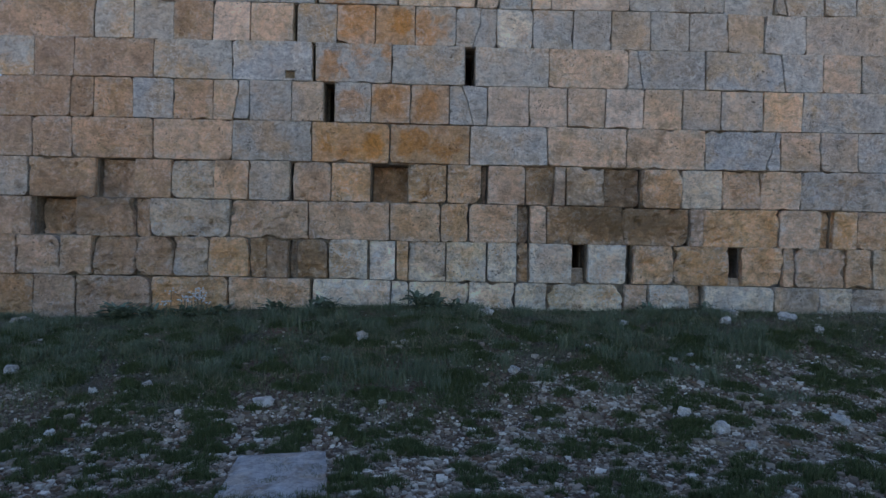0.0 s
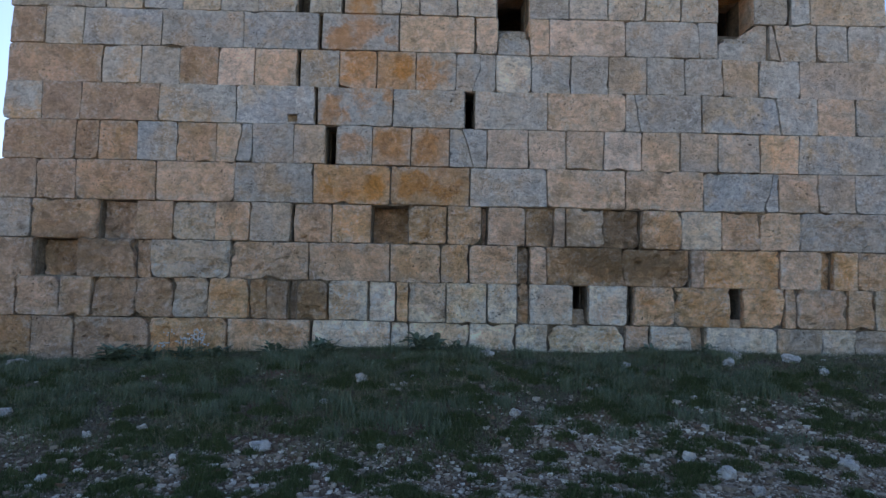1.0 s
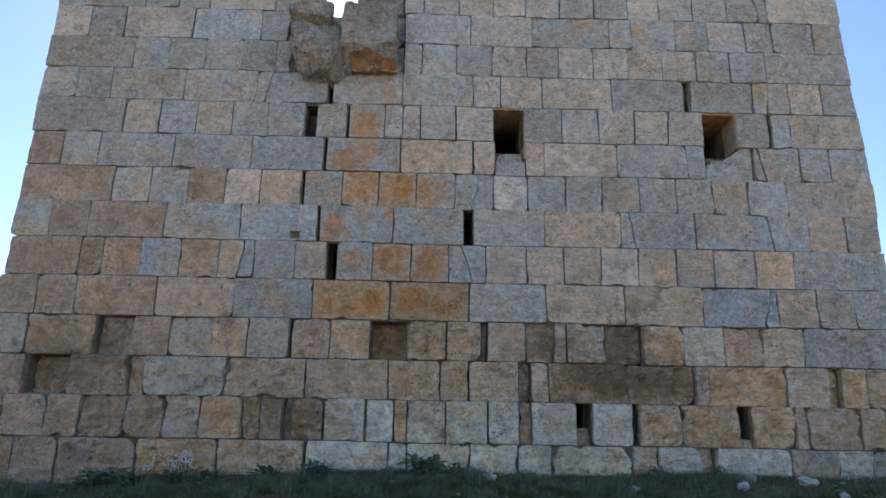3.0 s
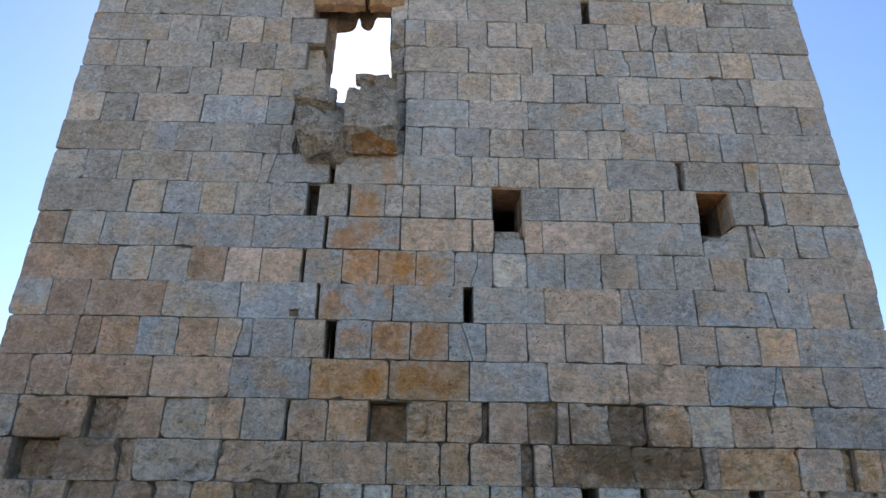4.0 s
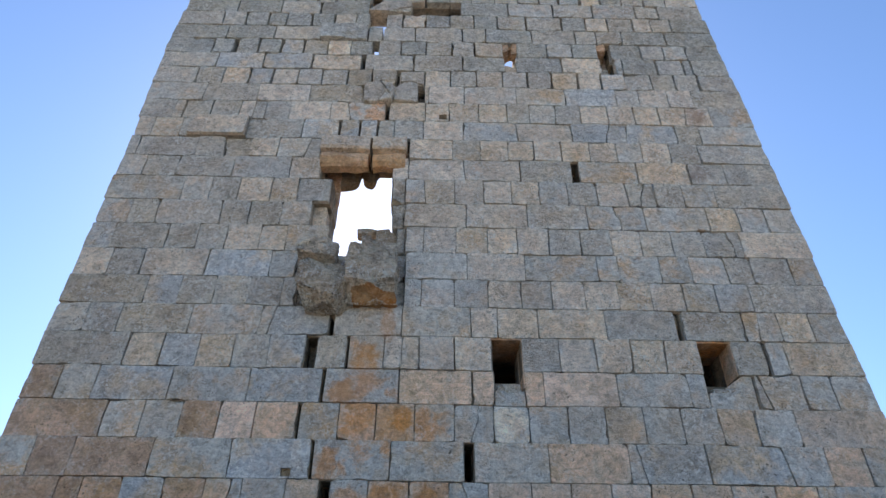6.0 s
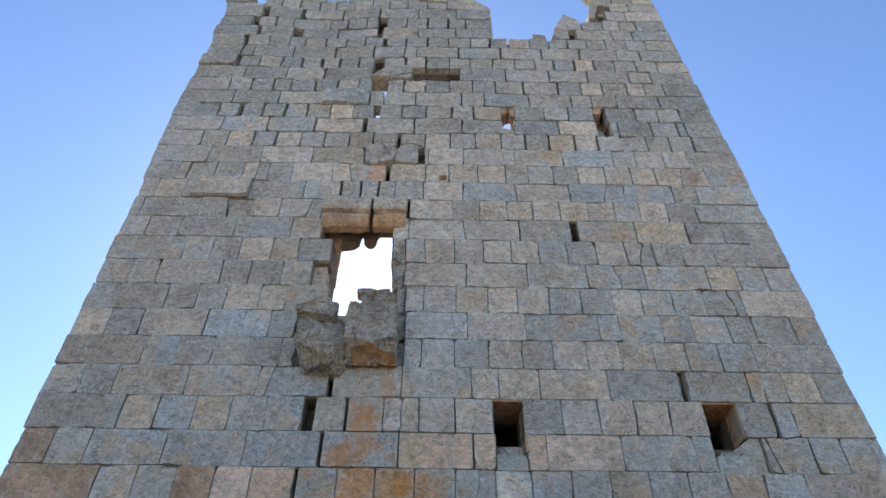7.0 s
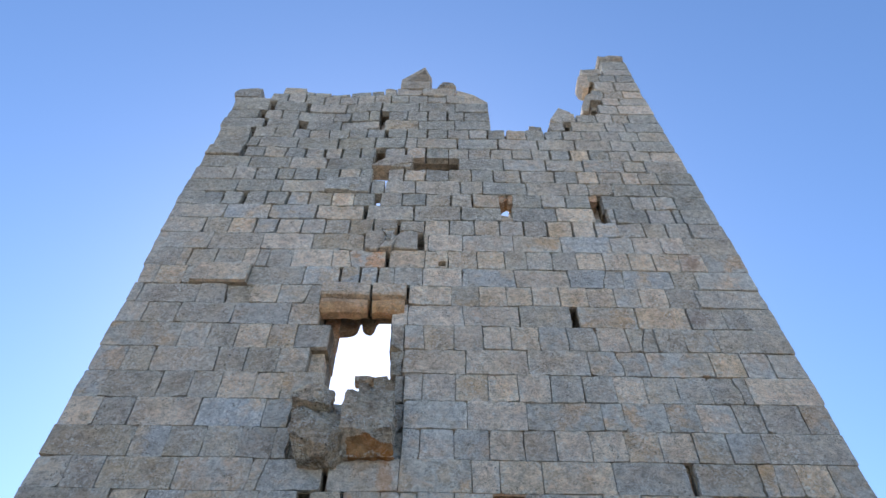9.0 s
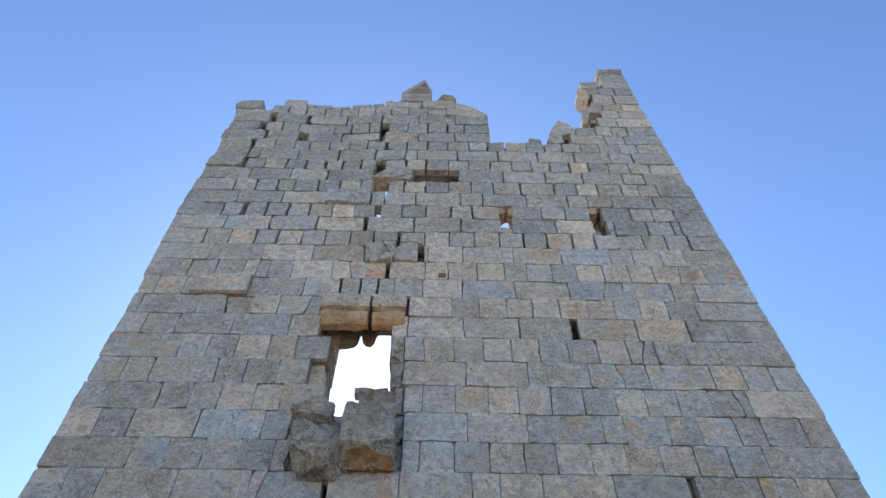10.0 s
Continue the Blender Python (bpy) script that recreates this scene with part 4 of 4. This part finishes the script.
# balcony consoles under the window
def console_block(cx, cy, cz, rx, ry, rz, seed, under):
    """A projecting block, its lower front broken away towards the wall."""
    v, f = hewn(cx, cy, cz, rx, ry, rz, seed, 12, 0.05, 5, 0.78)
    return [(x, max(y, cy - ry + (under - z) * 1.4 + 0.12 * nse(x * 5, z * 5, seed)) if z < under else y, z) for x, y, z in v], f


v, f = console_block(-1.13, 8.36, 6.9, 0.38, 0.36, 0.47, 3, 6.66)
console = part("console", mesh_of("console", v, f, [MAT["k"], SCORCHED]), tower, "jutting block console with an ochre underside")
console.data.polygons.foreach_set("material_index", [1 if p.normal.z < -0.3 and p.center.x > -1.4 and p.center.z < 6.56 + 0.1 * nse(p.center.x * 4, 2.0, p.center.z * 4) else 0 for p in console.data.polygons])
part("console", mesh_of("console", *hewn(-1.86, 8.38, 6.66, 0.38, 0.38, 0.38, 12, 16, 0.045, 4, 0.6), MAT["k"]), tower, "eroded grey console stump")
part("console_top", mesh_of("console_top", *hewn(-2.0, 8.33, 7.23, 0.29, 0.36, 0.2, 25, 14, 0.04, 4, 0.62), MAT["k"]), tower, "eroded grey block on the console")

# rubble on the window sill
sill = ((-1.37, 9.13, 8.12, 0.09, 0.1, 0.17), (-1.36, 9.13, 8.3, 0.19, 0.12, 0.055), (-1.07, 9.1, 8.2, 0.12, 0.12, 0.14), (-1.2, 9.1, 8.0, 0.22, 0.12, 0.1), (-1.1, 9.1, 7.86, 0.2, 0.18, 0.17), (-0.95, 8.95, 7.8, 0.2, 0.25, 0.27),
        (-1.2, 9.1, 7.5, 0.33, 0.2, 0.17), (-1.63, 9.0, 7.35, 0.12, 0.2, 0.2), (-1.7, 8.95, 7.52, 0.1, 0.15, 0.09), (1.35, 8.67, 12.22, 0.13, 0.14, 0.12), (3.42, 9.08, 12.6, 0.16, 0.18, 0.5), (1.9, 8.78, 1.26, 0.09, 0.12, 0.12),
        (4.0, 8.68, 1.22, 0.14, 0.12, 0.06), (0.95, 8.75, 5.17, 0.18, 0.2, 0.06), (4.1, 8.72, 5.15, 0.2, 0.2, 0.05), (-2.06, 8.7, 7.55, 0.1, 0.1, 0.06))
part("slit_back", mesh_of("slit_back", *box(1.16, 1.55, 8.81, 8.95, 13.06, 13.5), MAT["d"]), tower)
for i, (x, y, z, a, b, c) in enumerate(sill):
    part("rubble", mesh_of("rubble", *hewn(x, y, z, a, b, c, i + 3, 7, 0.02, 3), MAT["k" if 5 < z < 9 else "n"]), tower)

# ---- loose blocks left on the wall head ----
def loose(name, me, label, category="stone block"):
    return tagged(new(name, me), label, category)


gable = [(-1.3, 18.17), (-0.48, 18.17), (-0.42, 18.8), (-0.64, 19.55), (-1.3, 18.68)]
g = loose("gable_stone", mesh_of("gable_stone", *slab_of(gable, 8.52, 8.95), MAT["u"]), "pointed gable-shaped block lying on the tower top")
# no real recess: a near-black plate paints the shaded void
part("hollow", mesh_of("hollow", *slab_of([(-1.12, 18.62), (-0.52, 18.62), (-0.5, 18.85), (-0.64, 19.33)], 8.51, 8.6), CORE), g, "dark triangular plate standing for the shaded hollow")
for verts, mat, label in (
        (lump(0.02, 8.7, 18.33, 0.26, 0.25, 0.22, 4.4, 0.2, 0.7), "k", "dark tilted block on the broken wall head"),
        (slab_of([(0.27, 17.3), (1.16, 17.3), (1.14, 17.42), (0.75, 17.85), (0.3, 18.1)], 8.53, 8.95), "u", "sloping block at the edge of the breach"),
        (slab_of([(-5.88, 17.47), (-5.22, 17.47), (-5.17, 17.88), (-5.35, 17.93), (-5.8, 17.86), (-5.92, 17.68)], 8.46, 8.95), "y", "tilted cap slab on the tower corner"),
        (hewn(2.36, 8.66, 16.02, 0.17, 0.15, 0.18, 9, 9, 0.02, 2, 0.6), "k", "small dark grey block in the breach"),
        (slab_of([(2.8, 16.55), (3.1, 16.36), (3.4, 16.95), (3.1, 17.2)], 8.55, 8.95), "u", "tilted block at the edge of the breach")):
    loose("loose_block", mesh_of("loose_block", *verts, MAT[mat]), label)
part("flaked_block", mesh_of("flaked_block", *slab_of([(-1.74, 14.06), (-1.3, 14.04), (-0.8, 14.22), (-0.79, 14.49), (-1.15, 14.49), (-1.45, 14.36)], 8.41, 8.85), MAT["u"]), tower, "flaked grey block over the breach")
# blocks split by the crack above the window into jutting shards
for outline, y0, slope, mat in (
        ([(-1.63, 11.54), (-1.42, 11.6), (-1.33, 11.66), (-1.18, 11.42), (-1.26, 11.2), (-1.35, 11.05), (-1.6, 11.07)], 8.39, (0.1, -0.06), "u"),
        ([(-1.31, 11.68), (-1.09, 11.56), (-0.98, 11.34), (-1.07, 11.07), (-1.31, 11.05), (-1.22, 11.2), (-1.15, 11.4)], 8.36, (-0.12, 0.08), "u"),
        ([(-1.03, 11.42), (-0.84, 11.6), (-0.69, 11.64), (-0.56, 11.58), (-0.55, 11.09), (-0.8, 11.09), (-1.03, 11.12)], 8.4, (0.05, -0.05), "u"),
        ([(-1.49, 12.0), (-1.01, 11.98), (-1.01, 11.71), (-1.33, 11.7), (-1.45, 11.6)], 8.42, (0.0, -0.08), "u"),
        ([(-0.93, 11.99), (-0.47, 12.0), (-0.46, 11.63), (-0.7, 11.72), (-0.92, 11.7)], 8.46, (0.02, 0.02), "u"),
        ([(-1.21, 11.5), (-1.12, 11.56), (-1.04, 11.36), (-1.1, 11.2), (-1.19, 11.3)], 8.33, (0.3, 0.2), "k")):
    part("fractured_block", mesh_of("fractured_block", *slab_of(outline, y0, 8.7, 0.02, slope), MAT[mat]), tower, "fractured grey block along the crack")
# the hollows of the two upper slits: broken brown heads and rubble in them
for x, y, z, a, b, c, mat in ((1.24, 8.72, 13.02, 0.1, 0.16, 0.16, "f"), (1.5, 8.7, 12.98, 0.09, 0.16, 0.2, "f"), (1.37, 8.78, 13.08, 0.16, 0.16, 0.07, "f"), (1.24, 8.85, 12.35, 0.09, 0.12, 0.12, "y"),
                              (1.46, 8.85, 12.3, 0.1, 0.12, 0.15, "y"), (3.3, 8.72, 13.0, 0.12, 0.2, 0.12, "f"), (3.36, 8.85, 12.25, 0.09, 0.15, 0.2, "y")):
    part("rubble", mesh_of("rubble", *hewn(x, y, z, a, b, c, x * 9 + z, 9, 0.03, 3, 0.6), MAT[mat]), tower)
# brackets on the standing corner
curl = [(4.2, 19.14), (4.02, 19.2), (3.94, 19.1), (3.88, 18.92), (3.87, 18.72), (3.91, 18.5), (3.98, 18.4), (4.06, 18.38), (4.14, 18.46), (4.2, 18.62)]
part("corbel", mesh_of("corbel", *slab_of(curl, 8.5, 8.95, 0.03), MAT["x"]), tower, "rounded corbel nose on the standing corner")
part("corbel", mesh_of("corbel", *slab_of([(3.72, 16.85), (3.74, 17.2), (3.93, 17.76), (4.06, 17.86), (4.4, 17.72), (4.3, 17.45), (4.02, 17.5), (3.86, 16.85)], 8.44, 8.95, 0.02), MAT["u"]), tower, "tilted springer block with a brown hollow")
# the dark stone here puts the overhang's shade into the cap's colour
part("corner_cap", mesh_of("corner_cap", *prism([(8.47, 20.1), (8.43, 20.2), (8.45, 20.36), (8.95, 20.36), (8.95, 20.1)], 4.72, 5.47, 4.7, 0.05, 8), MAT["k"]), tower, "weathered cap stone, darkened for the shade of its overhang")

# ---- stones, slab and gravel on the ground ----
def on_ground(x, y):
    return float(bank(np.array(x), np.array(y)))


slab_xy = [(-1.5, 4.7), (-0.86, 4.74), (-0.72, 3.95), (-1.42, 3.85)]
sv, sf = [], []
for j in range(7):
    for i in range(7):
        a, b = i / 6, j / 6
        p = [(1 - b) * ((1 - a) * slab_xy[3][q] + a * slab_xy[2][q]) + b * ((1 - a) * slab_xy[0][q] + a * slab_xy[1][q]) for q in (0, 1)]
        edge = i in (0, 6) or j in (0, 6)
        p[0] += 0.02 * nse(a * 5, b * 5, 1.0)
        p[1] += 0.02 * nse(a * 5, b * 5, 9.0)
        sv.append((p[0], p[1], on_ground(*p) + (0.03 if edge else 0.055) + 0.012 * nse(a * 4, b * 4, 3.0)))
sf = [(j * 7 + i, j * 7 + i + 1, j * 7 + i + 8, j * 7 + i + 7) for j in range(6) for i in range(6)]
ring = list(range(7)) + [j * 7 + 6 for j in range(1, 7)] + [42 + i for i in range(5, -1, -1)] + [j * 7 for j in range(5, 0, -1)]
n = len(sv)
sv += [(sv[r][0], sv[r][1], sv[r][2] - 0.12) for r in ring]
sf += [(ring[k], n + k, n + (k + 1) % len(ring), ring[(k + 1) % len(ring)]) for k in range(len(ring))]
tagged(new("stone_slab", mesh_of("stone_slab", sv, sf, SLAB)), "flat pale limestone slab sunk in the gravel", "stone slab")

# single field stones: place on the ground and half width
STONES = [(-1.58, 5.67, 0.103), (-1.18, 6.60, 0.055), (-4.27, 6.34, 0.083), (-5.18, 7.92, 0.119), (0.58, 7.89, 0.114), (-0.87, 7.09, 0.084), (0.76, 6.32, 0.064), (-0.38, 6.92, 0.050), (3.77, 8.07, 0.105), (3.55, 7.73, 0.092), (3.81, 7.49, 0.084), (4.45, 7.95, 0.12), (4.54, 7.44, 0.087), (2.37, 5.26, 0.086), (3.52, 5.48, 0.084), (-0.52, 5.67, 0.053), (-2.77, 6.00, 0.054), (2.18, 5.56, 0.067), (1.10, 8.35, 0.046), (1.33, 7.11, 0.039), (-3.13, 8.33, 0.056), (1.63, 6.87, 0.039), (2.28, 7.71, 0.073), (2.47, 6.61, 0.052), (2.68, 6.69, 0.046), (2.53, 6.05, 0.054), (-0.04, 6.23, 0.034), (0.43, 6.53, 0.030), (-3.20, 5.85, 0.049), (1.26, 6.01, 0.045), (-1.54, 4.95, 0.039), (-3.14, 5.11, 0.050), (2.49, 4.98, 0.063)]
for i, (x, y, r) in enumerate(STONES):
    r *= 0.85
    me = mesh_of("rock", *lump(0, 0, 0, r, r * 0.8, r * (0.5 + 0.25 * math.sin(i * 2.3) ** 2), i * 3.1 + 0.7, 0.55, 0.35, 3), ROCK)
    ob = new("rock", me)
    ob.location = (x, y, on_ground(x, y) + r * 0.3)
    tagged(ob, "pale limestone rock lying in the %s" % ("grass" if y > 6.3 else "gravel"), "rock", "scattered rocks")
ob = new("rock", mesh_of("rock", *lump(0, 0, 0, 0.3, 0.25, 0.25, 88.0, 0.25, 0.5), ROCK))
ob.location = (6.55, 9.1, on_ground(6.55, 9.1) + 0.12)
tagged(ob, "sunlit pale rock beside the tower corner", "rock", "scattered rocks")


def gravel_share(x, y):
    """How stony the ground is: bare near the camera and to the east, grassy on the bank."""
    edge = np.interp(x, [-6, -2, 0.5, 3, 6], [5.3, 5.6, 6.1, 6.7, 6.8])
    wave = 0.45 * np.sin(x * 2.3 + 1.7 * np.sin(y * 1.9)) + 0.35 * np.sin(y * 3.1 + x * 1.1) + 0.3 * np.sin(x * 5.3 - y * 4.7)
    return np.clip((edge - y) * 0.8 + 0.45 + wave * 0.45, 0, 1)


def scatter_gravel(count, near, span, seed):
    r = np.random.RandomState(seed)
    y = near + span * r.rand(count * 4) ** 0.9
    x = (r.rand(count * 4) * 2 - 1) * np.maximum(0.72 * y + 0.4, 5.5 if near < 0 else 3.5)
    keep = r.rand(len(x)) < gravel_share(x, y) ** 1.6 * (0.35 + 0.65 * (np.sin(x * 3.7 + 2.1 * np.sin(y * 2.9)) * np.sin(y * 4.3 + 1.7 * np.sin(x * 3.1)) > -0.1)) + 0.05
    x, y = x[keep][:count], y[keep][:count]
    n = len(x)
    size = 0.0035 + 0.009 * r.rand(n) ** 2.2 + 0.02 * r.rand(n) ** 18
    cube = np.array([(a, b, c) for c in (-1, 1) for b in (-1, 1) for a in (-1, 1)], float)
    P = cube[None] * (0.55 + 0.6 * r.rand(n, 8, 3))
    P *= (size[:, None] * (0.7 + 0.7 * r.rand(n, 3)) * np.array([1.15, 0.95, 0.7]))[:, None]
    ang = r.rand(n) * 6.28
    c, s = np.cos(ang)[:, None], np.sin(ang)[:, None]
    X = P[..., 0] * c - P[..., 1] * s + x[:, None]
    Y = P[..., 0] * s + P[..., 1] * c + y[:, None]
    Z = P[..., 2] + (bank(x, y) + size * 0.25)[:, None]
    verts = np.stack([X, Y, Z], -1).reshape(-1, 3)
    quad = np.array([(2, 3, 1, 0), (4, 5, 7, 6), (0, 1, 5, 4), (1, 3, 7, 5), (3, 2, 6, 7), (2, 0, 4, 6)])
    faces = (quad[None] + 8 * np.arange(n)[:, None, None]).reshape(-1, 4)
    ob = new("gravel", mesh_of("gravel", verts.tolist(), faces.tolist(), GRAVEL))
    tagged(ob, "pale angular limestone gravel over dark soil", "gravel", kind="stuff")


def scatter_grass(name, count, tall, where, label, seed):
    r = np.random.RandomState(seed)
    y = 2.4 + 6.05 * r.rand(count * 3) ** 0.75
    x = (r.rand(count * 3) * 2 - 1) * (0.74 * y + 0.9)
    keep = r.rand(len(x)) < where(x, y)
    x, y = x[keep][:count], y[keep][:count]
    n = len(x)
    tuft = 0.55 + 0.45 * np.sin(x * 3.3 + 2 * np.sin(y * 2.7)) * np.cos(y * 4.1 + x)
    h = tall * (0.35 + 0.9 * r.rand(n)) * (0.5 + 0.8 * tuft)
    ang, lean = r.rand(n) * 6.28, h * (0.4 + 1.7 * r.rand(n))
    w = 0.0018 + 0.002 * r.rand(n)
    dx, dy = np.cos(ang), np.sin(ang)
    z = bank(x, y) - 0.01
    pts = np.empty((n, 5, 3))
    for k, (f, g, side) in enumerate(((0, 0, -1), (0, 0, 1), (0.35, 0.6, 1), (0.35, 0.6, -1), (1, 1, 0))):
        ww = w * side * (1.0 if g < 0.5 else 0.8)
        pts[:, k, 0] = x + dx * lean * f * f - dy * ww
        pts[:, k, 1] = y + dy * lean * f * f + dx * ww
        pts[:, k, 2] = z + h * g * (1.0 if g < 0.9 else 1.0)
    base = 5 * np.arange(n)[:, None]
    faces = (base + np.array([0, 1, 2, 3])).tolist() + (base + np.array([3, 2, 4])).tolist()
    tagged(new(name, mesh_of(name, pts.reshape(-1, 3).tolist(), faces, GRASS)), label, "grass", kind="stuff")


def weed(x, y, size, count, seed, flowers=False):
    """A leafy weed: a rosette of folded leaves, sometimes with dry flower stalks."""
    r = random.Random(seed)
    top = new("flowering_weed" if flowers else "weed")
    top.location = (x, y, on_ground(x, y))
    tagged(top, "dry weed with small white blossoms at the wall foot" if flowers else "broad-leaved green weed growing at the wall foot", "plant", "" if flowers else "weeds at the wall foot")
    leaves = Heap()
    for k in range(count):
        a, up = r.uniform(0, 6.28), r.uniform(0.3, 1.25)
        L, W = size * r.uniform(0.4, 0.85), size * r.uniform(0.07, 0.15)
        ox, oy, oz = r.uniform(-1, 1) * size * 0.45, r.uniform(-1, 1) * size * 0.25, r.uniform(0, 0.35) * size
        verts = []
        for s, wd in ((0, 0.25), (0.35, 1.0), (0.7, 0.8), (1.0, 0.05)):
            d, zz = L * s * math.cos(up) * (1 + 0.2 * s), L * (s * math.sin(up) - 0.35 * s * s)
            px, py = ox + d * math.cos(a), oy + d * math.sin(a)
            for q in (-1, 0, 1):
                verts.append((px - math.sin(a) * W * wd * q, py + math.cos(a) * W * wd * q, oz + zz + 0.3 * W * abs(q)))
        leaves.add((verts, [(3 * i + j, 3 * i + j + 1, 3 * i + j + 4, 3 * i + j + 3) for i in range(3) for j in range(2)]))
    part("leaves", leaves.mesh("leaves", [LEAF]), top)
    if flowers:
        for k in range(16):
            bx, by, hz = r.uniform(-0.32, 0.32), r.uniform(-0.1, 0.1), r.uniform(0.2, 0.36)
            st = part("stalk", mesh_of("stalk", *box(bx - 0.004, bx + 0.004, by - 0.004, by + 0.004, 0, hz), STALK), top)
            heads = Heap()
            for _ in range(7):
                heads.add(lump(bx + r.uniform(-0.06, 0.06), by + r.uniform(-0.04, 0.04), hz + r.uniform(-0.04, 0.04), 0.014, 0.014, 0.01, k + 0.3, 0.3, 0.0, 1))
            part("blossom", heads.mesh("blossom", [BLOSSOM]), st, "small white blossoms")


for k, (x, y, size, count, fl) in enumerate(((-4.11, 8.25, 0.34, 70, False), (-3.23, 8.2, 0.26, 50, True), (-3.71, 8.2, 0.28, 60, False), (-2.83, 8.2, 0.22, 44, False), (-2.10, 8.2, 0.24, 40, False), (-1.47, 8.25, 0.26, 44, False),
                                             (-0.15, 8.2, 0.34, 60, False), (0.2, 8.33, 0.2, 26, False), (-1.62, 8.36, 0.2, 22, False), (2.75, 8.36, 0.22, 26, False), (3.55, 8.36, 0.18, 20, False))):
    weed(x, y, size, count, 40 + k, fl)
scatter_gravel(85000, 3.2, 5.2, 3)
scatter_gravel(32000, -6.0, 9.3, 4)
scatter_grass("grass", 120000, 0.066, lambda x, y: (1 - gravel_share(x, y)) ** 1.6 * (0.35 + 0.65 * (np.sin(x * 2.9 + 1.9 * np.sin(y * 3.7)) * np.cos(y * 3.3 + x * 1.4) > -0.3)), "dark green grass on the bank before the tower", 11)


def scatter_tufts(seen, count, blades):
    """Small round tufts of short grass between the pebbles."""
    r = np.random.RandomState(21)
    cy = 2.4 + 5.2 * r.rand(count) ** 0.9
    cx = (r.rand(count) * 2 - 1) * (0.74 * cy + 0.6)
    behind = np.arange(count) >= seen  # sparser, on the open land round the eye
    cy = np.where(behind, -6 + 8.4 * r.rand(count), cy)
    cx = np.where(behind, (r.rand(count) * 2 - 1) * 5.5, cx)
    rad = 0.045 + 0.1 * r.rand(count) ** 2
    each = (blades * (rad / 0.08) ** 1.6).astype(int) + 12
    k = np.repeat(np.arange(count), each)
    n = len(k)
    a, d = r.rand(n) * 6.28, rad[k] * np.sqrt(r.rand(n))
    x, y = cx[k] + 1.5 * d * np.cos(a), cy[k] + d * np.sin(a)
    h = (0.045 + 0.04 * r.rand(n)) * (1.1 - (d / (rad[k] + 0.01)) ** 2)
    t = r.rand(n) * 6.28
    w = 0.0045
    z = bank(x, y) - 0.005
    lean = h * 0.5
    pts = np.stack([np.stack([x - w * np.sin(t), y + w * np.cos(t), z], -1), np.stack([x + w * np.sin(t), y - w * np.cos(t), z], -1),
                    np.stack([x + lean * np.cos(t), y + lean * np.sin(t), z + h], -1)], 1)
    faces = np.arange(3 * n).reshape(-1, 3)
    tagged(new("grass", mesh_of("grass", pts.reshape(-1, 3).tolist(), faces.tolist(), TUFT)), "short dark green grass tufts in the gravel", "grass", kind="stuff")


scatter_tufts(900, 1150, 360)


def scatter_clumps(count, blades):
    """Arching blue-green clumps on the bank."""
    r = np.random.RandomState(5)
    cx = -5.6 + 9.5 * r.rand(count)
    cy = 5.9 + 2.3 * r.rand(count)
    k = np.repeat(np.arange(count), blades)
    n = len(k)
    big = (0.07 + 0.11 * r.rand(count))[k]
    t, out = r.rand(n) * 6.28, 0.2 + 0.8 * r.rand(n)
    dx, dy = np.cos(t), np.sin(t)
    x, y = cx[k] + 0.07 * r.randn(n), cy[k] + 0.06 * r.randn(n)
    z, w = bank(x, y), 0.0022
    pts = np.empty((n, 5, 3))
    for i, (f, g, side) in enumerate(((0, 0, -1), (0, 0, 1), (0.4, 0.7, 1), (0.4, 0.7, -1), (1, 1, 0))):
        pts[:, i, 0] = x + dx * out * big * f - dy * w * side
        pts[:, i, 1] = y + dy * out * big * f + dx * w * side
        pts[:, i, 2] = z + big * g * (1.1 - 0.6 * out * g)
    faces = np.concatenate([5 * np.arange(n)[:, None] + np.array(q) for q in ((0, 1, 2), (0, 2, 3), (3, 2, 4))])
    tagged(new("grass", mesh_of("grass", pts.reshape(-1, 3).tolist(), faces.tolist(), SAGE)), "blue-green arching grass clumps on the bank", "grass", kind="stuff")


scatter_clumps(150, 170)
